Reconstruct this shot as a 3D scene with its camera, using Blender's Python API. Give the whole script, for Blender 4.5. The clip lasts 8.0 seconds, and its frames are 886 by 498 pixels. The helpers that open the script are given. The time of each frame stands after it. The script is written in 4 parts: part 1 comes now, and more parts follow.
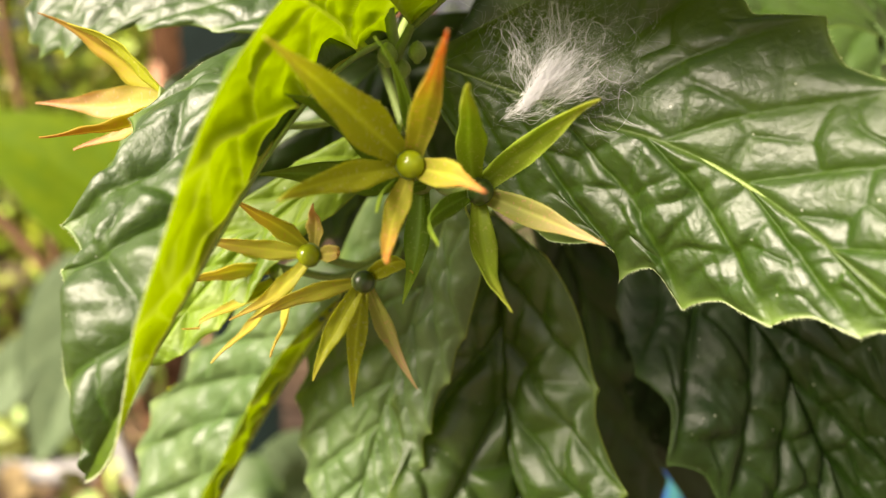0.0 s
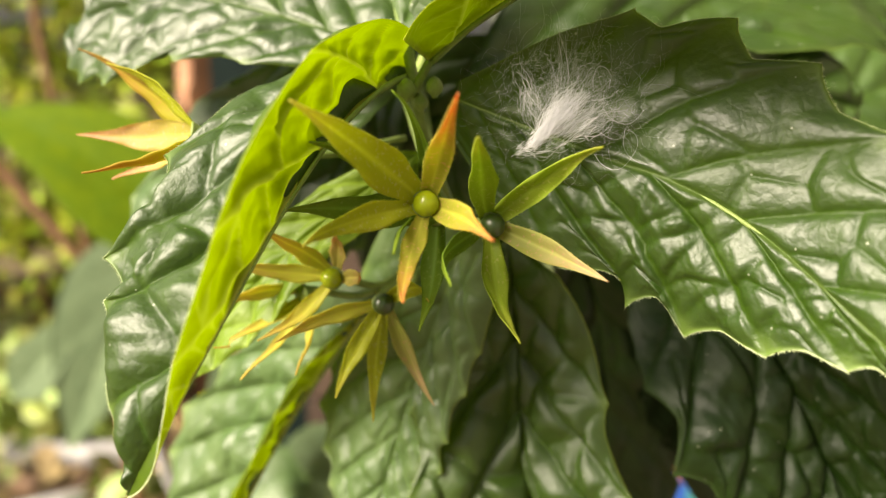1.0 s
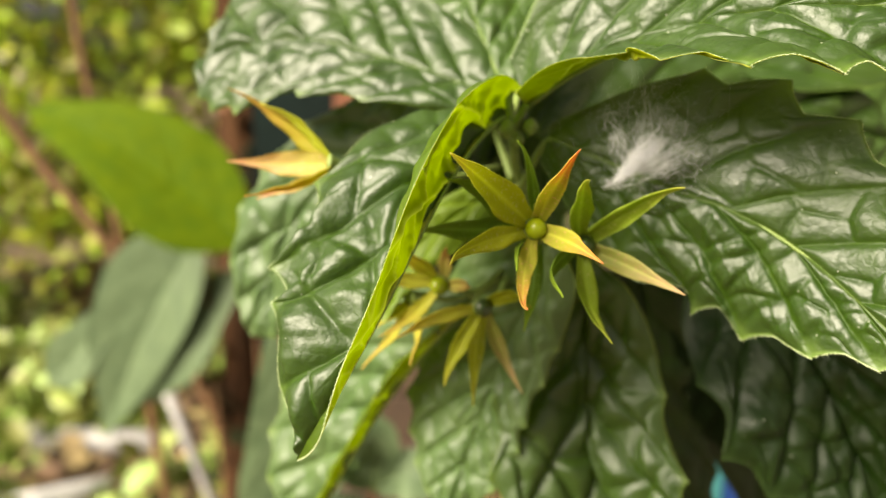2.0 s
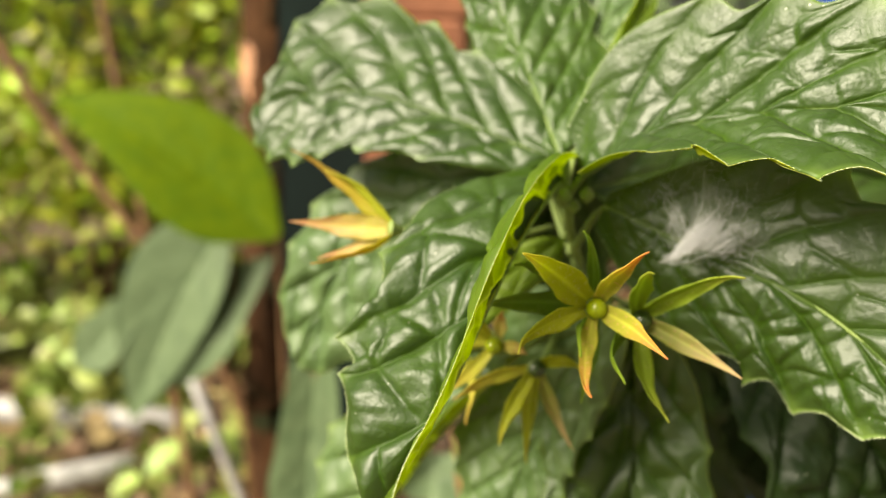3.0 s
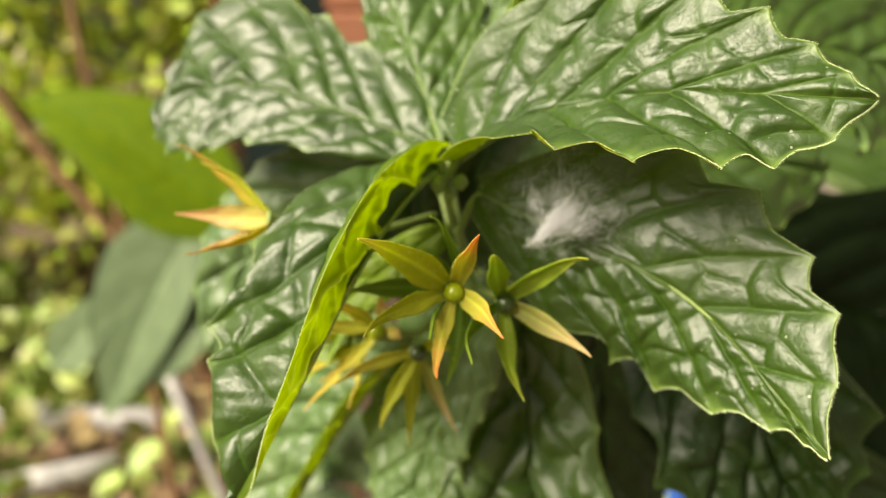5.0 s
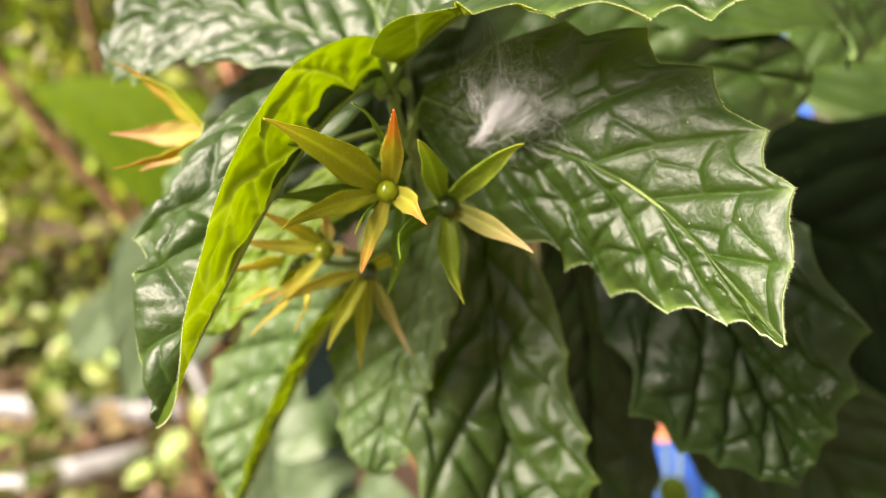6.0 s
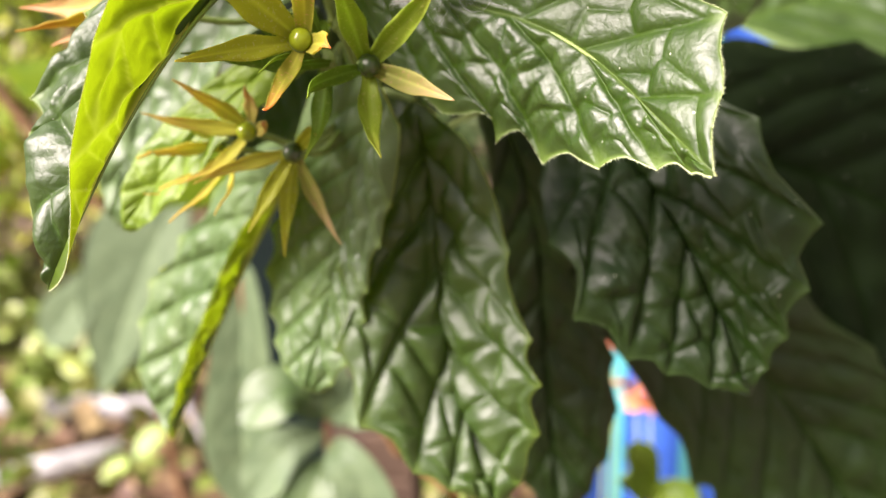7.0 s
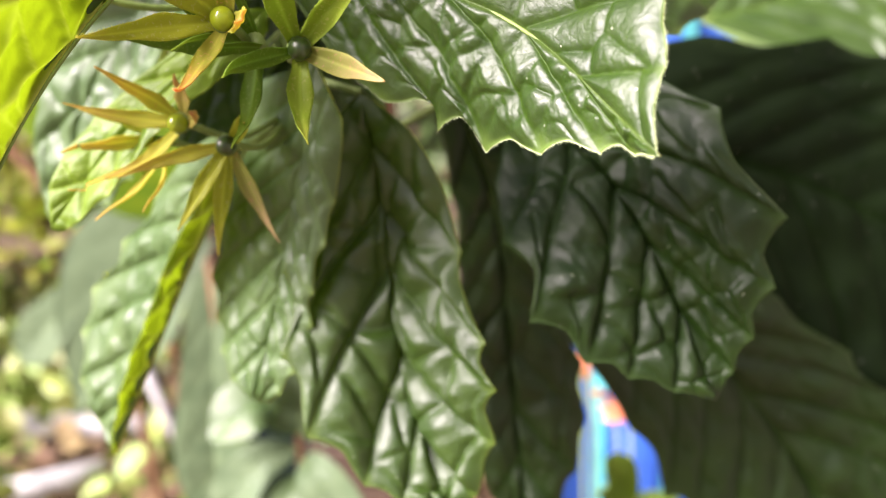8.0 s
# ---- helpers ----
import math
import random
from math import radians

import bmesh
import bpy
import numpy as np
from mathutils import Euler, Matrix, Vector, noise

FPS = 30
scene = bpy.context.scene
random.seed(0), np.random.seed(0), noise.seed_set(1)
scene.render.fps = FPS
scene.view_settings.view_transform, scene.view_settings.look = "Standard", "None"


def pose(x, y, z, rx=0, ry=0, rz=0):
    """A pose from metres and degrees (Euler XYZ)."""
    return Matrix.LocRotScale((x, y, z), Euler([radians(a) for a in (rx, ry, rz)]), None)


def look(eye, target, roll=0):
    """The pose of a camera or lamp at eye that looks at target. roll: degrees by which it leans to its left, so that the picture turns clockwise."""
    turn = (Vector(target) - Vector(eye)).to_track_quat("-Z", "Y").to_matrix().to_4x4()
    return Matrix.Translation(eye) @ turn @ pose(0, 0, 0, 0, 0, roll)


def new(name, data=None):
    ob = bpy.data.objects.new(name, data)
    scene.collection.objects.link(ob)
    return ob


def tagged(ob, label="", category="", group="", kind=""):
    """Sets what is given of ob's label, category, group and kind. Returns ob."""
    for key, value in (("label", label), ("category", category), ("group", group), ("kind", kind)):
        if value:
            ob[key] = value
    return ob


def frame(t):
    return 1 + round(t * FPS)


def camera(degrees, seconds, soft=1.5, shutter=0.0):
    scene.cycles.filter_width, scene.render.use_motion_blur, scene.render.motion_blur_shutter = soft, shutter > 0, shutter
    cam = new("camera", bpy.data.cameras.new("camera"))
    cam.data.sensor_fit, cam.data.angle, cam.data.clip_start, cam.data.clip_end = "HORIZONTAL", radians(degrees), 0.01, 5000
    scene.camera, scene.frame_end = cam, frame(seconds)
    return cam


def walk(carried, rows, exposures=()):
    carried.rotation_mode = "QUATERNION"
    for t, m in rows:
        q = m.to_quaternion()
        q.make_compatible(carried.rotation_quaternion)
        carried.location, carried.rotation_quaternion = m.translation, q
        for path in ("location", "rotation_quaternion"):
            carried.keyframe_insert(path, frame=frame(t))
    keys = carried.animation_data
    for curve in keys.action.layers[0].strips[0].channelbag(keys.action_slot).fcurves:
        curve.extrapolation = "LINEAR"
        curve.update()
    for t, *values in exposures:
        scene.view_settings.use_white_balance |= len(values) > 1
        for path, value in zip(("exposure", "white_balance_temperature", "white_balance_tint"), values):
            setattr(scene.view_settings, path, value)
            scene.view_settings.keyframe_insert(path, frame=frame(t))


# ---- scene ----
cam = camera(57.1, 8.0, 1.1)
PATH = [
    (0, (0.004, 0.011, 1.251), (-0.033, 1.971, 0.85), 0.4),
    (0.5, (0.009, 0.012, 1.257), (-0.052, 1.967, 0.841), 0.3),
    (1, (0.006, 0.004, 1.261), (-0.091, 1.954, 0.824), 0.2),
    (1.5, (-0.002, -0.018, 1.266), (-0.128, 1.933, 0.844), 0.8),
    (1.7, (-0.007, -0.024, 1.268), (-0.142, 1.924, 0.836), 0.8),
    (2.8, (-0.018, -0.031, 1.29), (-0.159, 1.906, 0.814), 1.5),
    (3, (-0.022, -0.03, 1.294), (-0.199, 1.899, 0.799), 1.4),
    (3.5, (-0.031, -0.027, 1.293), (-0.273, 1.887, 0.764), 1.3),
    (4, (-0.039, -0.027, 1.297), (-0.268, 1.891, 0.778), 1.8),
    (4.5, (-0.021, -0.034, 1.3), (-0.204, 1.892, 0.792), 1.6),
    (5, (0.007, -0.032, 1.294), (-0.141, 1.896, 0.784), 0.5),
    (5.2, (0.016, -0.026, 1.291), (-0.146, 1.895, 0.758), -0.5),
    (6.3, (0.026, -0.024, 1.263), (-0.186, 1.892, 0.729), -1.6),
    (6.5, (0.026, -0.026, 1.257), (-0.177, 1.893, 0.731), -1.7),
    (7, (0.038, -0.02, 1.24), (-0.135, 1.901, 0.713), -1.1),
    (7.5, (0.044, -0.01, 1.237), (-0.112, 1.918, 0.728), -1.4),
    (8, (0.047, -0.01, 1.233), (-0.096, 1.923, 0.741), -1.3),
]
EXPOSURE = [(0, 1.22, 7400, 18), (3, 0.86, 7500, 10), (5, 0.9, 7500, 12), (6.5, 1.2, 6800, 26), (8, 1.5, 6300, 32)]
walk(cam, [(t, look(eye, target, roll)) for t, eye, target, roll in PATH], EXPOSURE)
# a small close-up lens: near things sharp, the garden behind soft
cam.data.dof.use_dof = True
cam.data.dof.focus_distance = 0.148
cam.data.dof.aperture_fstop = 10.5

GROUND = -0.22

# ---- light: a bright hazy sky, the sun behind thin cloud at the upper left ----
SUN_FROM = Vector((-0.65, -0.45, 0.61)).normalized()
world = bpy.data.worlds.new("sky")
scene.world = world
world.use_nodes = True
wn, wl = world.node_tree.nodes, world.node_tree.links
sky = wn.new("ShaderNodeTexSky")
sky.sky_type = "NISHITA"
sky.sun_disc = False
sky.sun_elevation = math.asin(SUN_FROM.z)
sky.sun_rotation = math.atan2(SUN_FROM.x, SUN_FROM.y)
sky.air_density, sky.dust_density, sky.ozone_density = 1.0, 5.0, 0.6
haze = wn.new("ShaderNodeHueSaturation")
haze.inputs["Saturation"].default_value = 0.35
wl.new(sky.outputs[0], haze.inputs["Color"])
wl.new(haze.outputs[0], wn["Background"].inputs[0])
wn["Background"].inputs[1].default_value = 0.052
sun = new("sun", bpy.data.lights.new("sun", "SUN"))
sun.data.energy, sun.data.angle, sun.data.color = 6.4, radians(44), (1.0, 0.95, 0.84)
sun.matrix_world = look(SUN_FROM * 5, (0, 0, 0))


# ---- materials ----
def shader(name):
    m = bpy.data.materials.new(name)
    m.use_nodes = True
    return m, m.node_tree.nodes, m.node_tree.links, m.node_tree.nodes["Principled BSDF"]


def val(n, l, a, b, op, clamp=False):
    x = n.new("ShaderNodeMath")
    x.operation, x.use_clamp = op, clamp
    for i, v in enumerate((a, b)):
        if isinstance(v, (int, float)):
            x.inputs[i].default_value = v
        elif v is not None:
            l.new(v, x.inputs[i])
    return x.outputs[0]


def mix(n, l, fac, a, b):
    x = n.new("ShaderNodeMix")
    x.data_type = "RGBA"
    for sock, v in ((x.inputs["Factor"], fac), (x.inputs["A"], a), (x.inputs["B"], b)):
        if isinstance(v, (int, float)):
            sock.default_value = v
        elif isinstance(v, tuple):
            sock.default_value = (*v, 1)
        else:
            l.new(v, sock)
    return x.outputs["Result"]


def ramp(n, l, fac, lo, hi):
    x = n.new("ShaderNodeMapRange")
    x.inputs["From Min"].default_value, x.inputs["From Max"].default_value = lo, hi
    l.new(fac, x.inputs["Value"])
    return x.outputs["Result"]


def grain(n, l, scale, detail=4.0, rough=0.6):
    c = n.new("ShaderNodeTexCoord")
    t = n.new("ShaderNodeTexNoise")
    t.inputs["Scale"].default_value, t.inputs["Detail"].default_value = scale, detail
    t.inputs["Roughness"].default_value = rough
    l.new(c.outputs["Object"], t.inputs["Vector"])
    return t.outputs["Fac"]


def attr(n, name):
    a = n.new("ShaderNodeAttribute")
    a.attribute_name = name
    return a.outputs["Fac"]


def relief(n, l, p, height, strength, distance):
    b = n.new("ShaderNodeBump")
    b.inputs["Strength"].default_value, b.inputs["Distance"].default_value = strength, distance
    l.new(height, b.inputs["Height"])
    l.new(b.outputs[0], p.inputs["Normal"])
    return b.outputs[0]


def leaf_skin(name, low, high, vein, edge, rough=0.47, glow=0.22, glow_colour=(0.5, 0.75, 0.1), gloss=0.8, bump=0.6, vein_mix=0.24, net=0.0):
    """Leaf tissue: two greens, paler veins and rim, fine wrinkles, some light let through."""
    m, n, l, p = shader(name)
    big, fine = grain(n, l, 60, 3), grain(n, l, 900, 3)
    c = mix(n, l, ramp(n, l, big, 0.35, 0.68), low, high)
    c = mix(n, l, val(n, l, ramp(n, l, fine, 0.3, 0.8), 0.35, "MULTIPLY"), c, tuple(0.55 * x for x in low))
    c = mix(n, l, val(n, l, attr(n, "edge"), 0.42, "MULTIPLY"), c, edge)
    c = mix(n, l, val(n, l, attr(n, "vein"), vein_mix, "MULTIPLY"), c, vein)
    if net:
        c = mix(n, l, val(n, l, attr(n, "net"), net, "MULTIPLY"), c, vein)
    co = n.new("ShaderNodeTexCoord")
    dots = n.new("ShaderNodeTexVoronoi")
    dots.inputs["Scale"].default_value = 330
    l.new(co.outputs["Object"], dots.inputs["Vector"])
    speck = val(n, l, val(n, l, 0.09, dots.outputs["Distance"], "GREATER_THAN"), ramp(n, l, grain(n, l, 150, 2), 0.52, 0.6), "MULTIPLY")
    c = mix(n, l, val(n, l, speck, 0.5, "MULTIPLY"), c, (0.6, 0.64, 0.5))
    l.new(c, p.inputs["Base Color"])
    l.new(val(n, l, val(n, l, val(n, l, fine, 0.25, "MULTIPLY"), val(n, l, big, 0.3, "MULTIPLY"), "ADD"), rough - 0.24, "ADD"), p.inputs["Roughness"])
    matt = val(n, l, 1.0, val(n, l, attr(n, "crease"), 0.8, "MULTIPLY"), "SUBTRACT")
    l.new(val(n, l, matt, gloss, "MULTIPLY"), p.inputs["Specular IOR Level"])
    l.new(val(n, l, matt, 0.34 * min(1, gloss) ** 2, "MULTIPLY"), p.inputs["Coat Weight"])
    p.inputs["Coat IOR"].default_value = 1.55
    p.inputs["Coat Roughness"].default_value = 0.44
    cells = n.new("ShaderNodeTexVoronoi")
    cells.feature = "DISTANCE_TO_EDGE"
    cells.inputs["Scale"].default_value = 420
    l.new(co.outputs["Object"], cells.inputs["Vector"])
    cells.inputs["Randomness"].default_value = 1.0
    h = val(n, l, val(n, l, ramp(n, l, cells.outputs["Distance"], 0.0, 0.3), 0.5, "MULTIPLY"), val(n, l, grain(n, l, 1200, 2, 0.5), 0.9, "MULTIPLY"), "ADD")
    nor = relief(n, l, p, h, bump, 0.00018)
    l.new(nor, p.inputs["Coat Normal"])
    thin = n.new("ShaderNodeBsdfTranslucent")
    l.new(mix(n, l, 0.45, c, glow_colour), thin.inputs["Color"])
    both = n.new("ShaderNodeMixShader")
    both.inputs[0].default_value = glow
    l.new(p.outputs[0], both.inputs[1])
    l.new(thin.outputs[0], both.inputs[2])
    l.new(both.outputs[0], n["Material Output"].inputs["Surface"])
    return m


def sepal_skin(name, base, tip, spot, start=0.35):
    m, n, l, p = shader(name)
    u, fine, mid = attr(n, "along"), grain(n, l, 1400, 3), grain(n, l, 350, 3)
    k = val(n, l, ramp(n, l, u, start, 1.05), val(n, l, ramp(n, l, mid, 0.15, 0.75), 0.55, "ADD"), "MULTIPLY", True)
    c = mix(n, l, k, base, tip)
    c = mix(n, l, val(n, l, ramp(n, l, fine, 0.58, 0.66), 0.7, "MULTIPLY"), c, spot)
    c = mix(n, l, val(n, l, attr(n, "vein"), 0.45, "MULTIPLY"), c, tuple(min(1, 1.7 * x + 0.05) for x in base))
    l.new(c, p.inputs["Base Color"])
    p.inputs["Roughness"].default_value = 0.5
    p.inputs["Specular IOR Level"].default_value = 0.35
    relief(n, l, p, fine, 0.15, 0.0003)
    thin = n.new("ShaderNodeBsdfTranslucent")
    l.new(c, thin.inputs["Color"])
    both = n.new("ShaderNodeMixShader")
    both.inputs[0].default_value = 0.55
    l.new(p.outputs[0], both.inputs[1])
    l.new(thin.outputs[0], both.inputs[2])
    l.new(both.outputs[0], n["Material Output"].inputs["Surface"])
    return m


def plain(name, a, b, scale, rough=0.6, metal=0.0, bump=0.4, depth=0.002, gloss=0.5, island=0.0):
    m, n, l, p = shader(name)
    big, fine = grain(n, l, scale, 4), grain(n, l, scale * 9, 3)
    c = mix(n, l, ramp(n, l, big, 0.3, 0.7), a, b)
    if island:
        g = n.new("ShaderNodeNewGeometry")
        hs = n.new("ShaderNodeHueSaturation")
        l.new(val(n, l, val(n, l, g.outputs["Random Per Island"], island, "MULTIPLY"), 1.0 - island * 0.5, "ADD"), hs.inputs["Value"])
        l.new(val(n, l, val(n, l, g.outputs["Random Per Island"], 0.06 * island, "MULTIPLY"), 0.5 - 0.03 * island, "ADD"), hs.inputs["Hue"])
        l.new(c, hs.inputs["Color"])
        c = hs.outputs["Color"]
    c = mix(n, l, val(n, l, ramp(n, l, fine, 0.4, 0.8), 0.4, "MULTIPLY"), c, tuple(0.6 * x for x in a))
    l.new(c, p.inputs["Base Color"])
    l.new(val(n, l, val(n, l, fine, 0.2, "MULTIPLY"), rough - 0.1, "ADD"), p.inputs["Roughness"])
    p.inputs["Metallic"].default_value = metal
    p.inputs["Specular IOR Level"].default_value = gloss
    relief(n, l, p, fine, bump, depth)
    return m


TOP = leaf_skin("leaf_upper_side", (0.016, 0.048, 0.0008), (0.029, 0.073, 0.001), (0.22, 0.31, 0.09), (0.2, 0.33, 0.05), glow=0.24)
TOP_THIN = leaf_skin("leaf_upper_side_thin", (0.017, 0.05, 0.0008), (0.031, 0.077, 0.001), (0.2, 0.3, 0.07), (0.2, 0.33, 0.05), glow=0.3)
# lighter copy of TOP_THIN, light shining through raised halves put into its colour
TOP_THIN_LIT = leaf_skin("leaf_upper_side_lit", (0.08, 0.16, 0.004), (0.12, 0.2, 0.008), (0.2, 0.3, 0.07), (0.25, 0.36, 0.05), glow=0.6, glow_colour=(0.6, 0.8, 0.12))
TOP_MID = leaf_skin("leaf_upper_side_mid", (0.04, 0.098, 0.006), (0.066, 0.14, 0.012), (0.22, 0.32, 0.09), (0.25, 0.38, 0.05), glow=0.3)
TOP_PALE = leaf_skin("leaf_upper_side_pale", (0.065, 0.13, 0.035), (0.11, 0.18, 0.06), (0.23, 0.34, 0.1), (0.27, 0.4, 0.07), glow=0.32)
TOP_DEEP = leaf_skin("leaf_upper_side_deep", (0.022, 0.06, 0.002), (0.04, 0.092, 0.004), (0.13, 0.2, 0.06), (0.16, 0.25, 0.03), glow=0.16)
# shaded copy of the leaf skin: the shade is in its darker greens
TOP_DARK = leaf_skin("leaf_upper_side_shaded", (0.007, 0.024, 0.001), (0.014, 0.04, 0.0015), (0.04, 0.075, 0.02), (0.05, 0.1, 0.02), glow=0.04, gloss=0.42)
TOP_LIME = leaf_skin("leaf_upper_side_lime", (0.1, 0.18, 0.008), (0.16, 0.25, 0.015), (0.3, 0.4, 0.06), (0.3, 0.42, 0.05), glow=0.3, gloss=0.45)
# near black: deep shade put into the leaf colour
TOP_SHADE = leaf_skin("leaf_deep_shade", (0.004, 0.011, 0.002), (0.007, 0.017, 0.003), (0.012, 0.025, 0.006), (0.012, 0.025, 0.006), glow=0.03, rough=0.7, gloss=0.12)
UNDER = leaf_skin("leaf_under_side", (0.41, 0.51, 0.008), (0.51, 0.6, 0.014), (0.86, 0.88, 0.3), (0.5, 0.6, 0.08), rough=0.55, glow=0.7, glow_colour=(0.95, 0.96, 0.03), gloss=0.3, vein_mix=1.0, net=0.9)
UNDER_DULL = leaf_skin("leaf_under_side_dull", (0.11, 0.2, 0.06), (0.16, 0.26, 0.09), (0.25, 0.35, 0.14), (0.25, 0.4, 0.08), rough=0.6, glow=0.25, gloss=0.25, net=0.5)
SEPAL = sepal_skin("sepal_olive", (0.48, 0.52, 0.035), (0.58, 0.5, 0.1), (0.6, 0.6, 0.22), 0.6)
SEPAL_RED = sepal_skin("sepal_red_tipped", (0.48, 0.48, 0.06), (0.74, 0.2, 0.09), (0.78, 0.45, 0.24), 0.36)
SEPAL_GREEN = sepal_skin("sepal_green", (0.17, 0.3, 0.02), (0.3, 0.4, 0.04), (0.3, 0.4, 0.07))
SEPAL_MID = sepal_skin("sepal_yellow_green", (0.28, 0.39, 0.03), (0.46, 0.47, 0.07), (0.46, 0.48, 0.12), 0.5)
SEPAL_GOLD = sepal_skin("sepal_gold", (0.56, 0.56, 0.07), (0.62, 0.43, 0.13), (0.6, 0.42, 0.1), 0.25)
SEPAL_ORANGE = sepal_skin("sepal_orange", (0.42, 0.4, 0.03), (0.46, 0.22, 0.05), (0.5, 0.3, 0.07), 0.15)
SEPAL_PINK = sepal_skin("sepal_pink", (0.5, 0.45, 0.1), (0.64, 0.32, 0.18), (0.7, 0.48, 0.28), 0.2)
SEPAL_BUFF = sepal_skin("sepal_buff", (0.4, 0.43, 0.09), (0.66, 0.46, 0.29), (0.66, 0.38, 0.22), 0.2)
BERRY = leaf_skin("green_berry", (0.3, 0.38, 0.01), (0.4, 0.48, 0.015), (0.3, 0.4, 0.06), (0.2, 0.3, 0.05), rough=0.12, glow=0.25, gloss=0.7, bump=0.05)
BERRY_DARK = leaf_skin("dark_berry", (0.02, 0.05, 0.006), (0.035, 0.07, 0.008), (0.1, 0.15, 0.03), (0.1, 0.15, 0.03), rough=0.3, glow=0.05, bump=0.05)
STALK = plain("green_stalk", (0.16, 0.24, 0.05), (0.24, 0.32, 0.09), 200, 0.55, bump=0.3, depth=0.0003)
BARK = plain("brown_bark", (0.12, 0.06, 0.025), (0.22, 0.11, 0.045), 40, 0.8)
HAIR = plain("pale_hair", (0.5, 0.6, 0.3), (0.6, 0.68, 0.4), 100, 0.5, bump=0.0)
SILK = plain("white_silk", (0.93, 0.95, 0.98), (0.96, 0.97, 1.0), 100, 0.35, bump=0.0)
n_, l_ = SILK.node_tree.nodes, SILK.node_tree.links
thin_, both_ = n_.new("ShaderNodeBsdfTranslucent"), n_.new("ShaderNodeMixShader")
thin_.inputs["Color"].default_value = (0.95, 0.95, 0.95, 1)
both_.inputs[0].default_value = 0.45
l_.new(n_["Principled BSDF"].outputs[0], both_.inputs[1])
l_.new(thin_.outputs[0], both_.inputs[2])
l_.new(both_.outputs[0], n_["Material Output"].inputs["Surface"])
SOIL = plain("litter_soil", (0.05, 0.03, 0.012), (0.15, 0.1, 0.05), 6, 0.9, bump=0.8, depth=0.02)
LITTER = plain("fallen_leaves", (0.1, 0.055, 0.02), (0.34, 0.23, 0.12), 8, 0.7, island=1.2)
HEDGE = plain("hedge_leaves", (0.2, 0.27, 0.015), (0.5, 0.55, 0.045), 3, 0.5, island=1.4)
HERB = plain("herb_leaves", (0.12, 0.17, 0.025), (0.28, 0.32, 0.07), 6, 0.5, island=1.2)
METAL = plain("pale_metal", (0.78, 0.78, 0.77), (0.9, 0.9, 0.9), 20, 0.35, metal=0.1, bump=0.1)
GREY = plain("grey_pipe", (0.3, 0.3, 0.3), (0.42, 0.41, 0.4), 20, 0.5, bump=0.1)
CLAY = plain("terracotta", (0.13, 0.045, 0.02), (0.27, 0.1, 0.045), 12, 0.8, bump=0.4)
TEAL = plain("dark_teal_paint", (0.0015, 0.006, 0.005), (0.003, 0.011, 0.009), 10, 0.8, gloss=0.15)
BLUE = plain("blue_cloth", (0.02, 0.09, 0.42), (0.03, 0.13, 0.55), 30, 0.6, bump=0.3)
CYAN = plain("turquoise_band", (0.06, 0.38, 0.42), (0.1, 0.5, 0.52), 30, 0.6, bump=0.3)
DRY = plain("dry_leaf", (0.12, 0.05, 0.022), (0.42, 0.25, 0.07), 40, 0.7, bump=0.6)
CLAY_DARK = plain("dark_brown_block", (0.035, 0.02, 0.012), (0.09, 0.055, 0.03), 12, 0.85, bump=0.5)
ORANGE = plain("orange_petals", (0.6, 0.2, 0.09), (0.7, 0.28, 0.14), 40, 0.8)


# ---- builders ----
def part(name, mesh, material, parent, label=""):
    ob = new(name, mesh)
    for m in material if isinstance(material, (list, tuple)) else [material]:
        mesh.materials.append(m)
    ob.parent = parent
    if label:
        ob["label"] = label
    return ob


def thing(name, label, category, base=(0, 0, 0), group="", kind=""):
    ob = new(name)
    ob.empty_display_size = 0.02
    tagged(ob, label, category, group, kind)
    return ob


def mesh_of(name, verts, faces, smooth=True):
    me = bpy.data.meshes.new(name)
    me.from_pydata([tuple(v) for v in verts], [], faces)
    if smooth:
        me.polygons.foreach_set("use_smooth", [True] * len(me.polygons))
    me.update()
    return me


def add_attr(me, name, values):
    a = me.attributes.new(name, "FLOAT", "POINT")
    a.data.foreach_set("value", np.asarray(values, dtype=np.float32).ravel())


def spline(points, m=300):
    """A smooth line through the points, evenly spaced along its length."""
    p = np.array(points, float)
    q = np.vstack([2 * p[0] - p[1], p, 2 * p[-1] - p[-2]])
    out = []
    for i in range(1, len(q) - 2):
        t = np.linspace(0, 1, 60)[:, None]
        a, b, c, d = q[i - 1], q[i], q[i + 1], q[i + 2]
        out.append(0.5 * (2 * b + (c - a) * t + (2 * a - 5 * b + 4 * c - d) * t**2 + (3 * b - a - 3 * c + d) * t**3))
    s = np.vstack(out)
    k = np.concatenate([[0], np.cumsum(np.linalg.norm(np.diff(s, axis=0), axis=1))])
    x = np.linspace(0, k[-1], m)
    return np.stack([np.interp(x, k, s[:, j]) for j in range(3)], 1), k[-1]


def unit(v):
    return v / np.maximum(np.linalg.norm(v, axis=-1, keepdims=True), 1e-12)


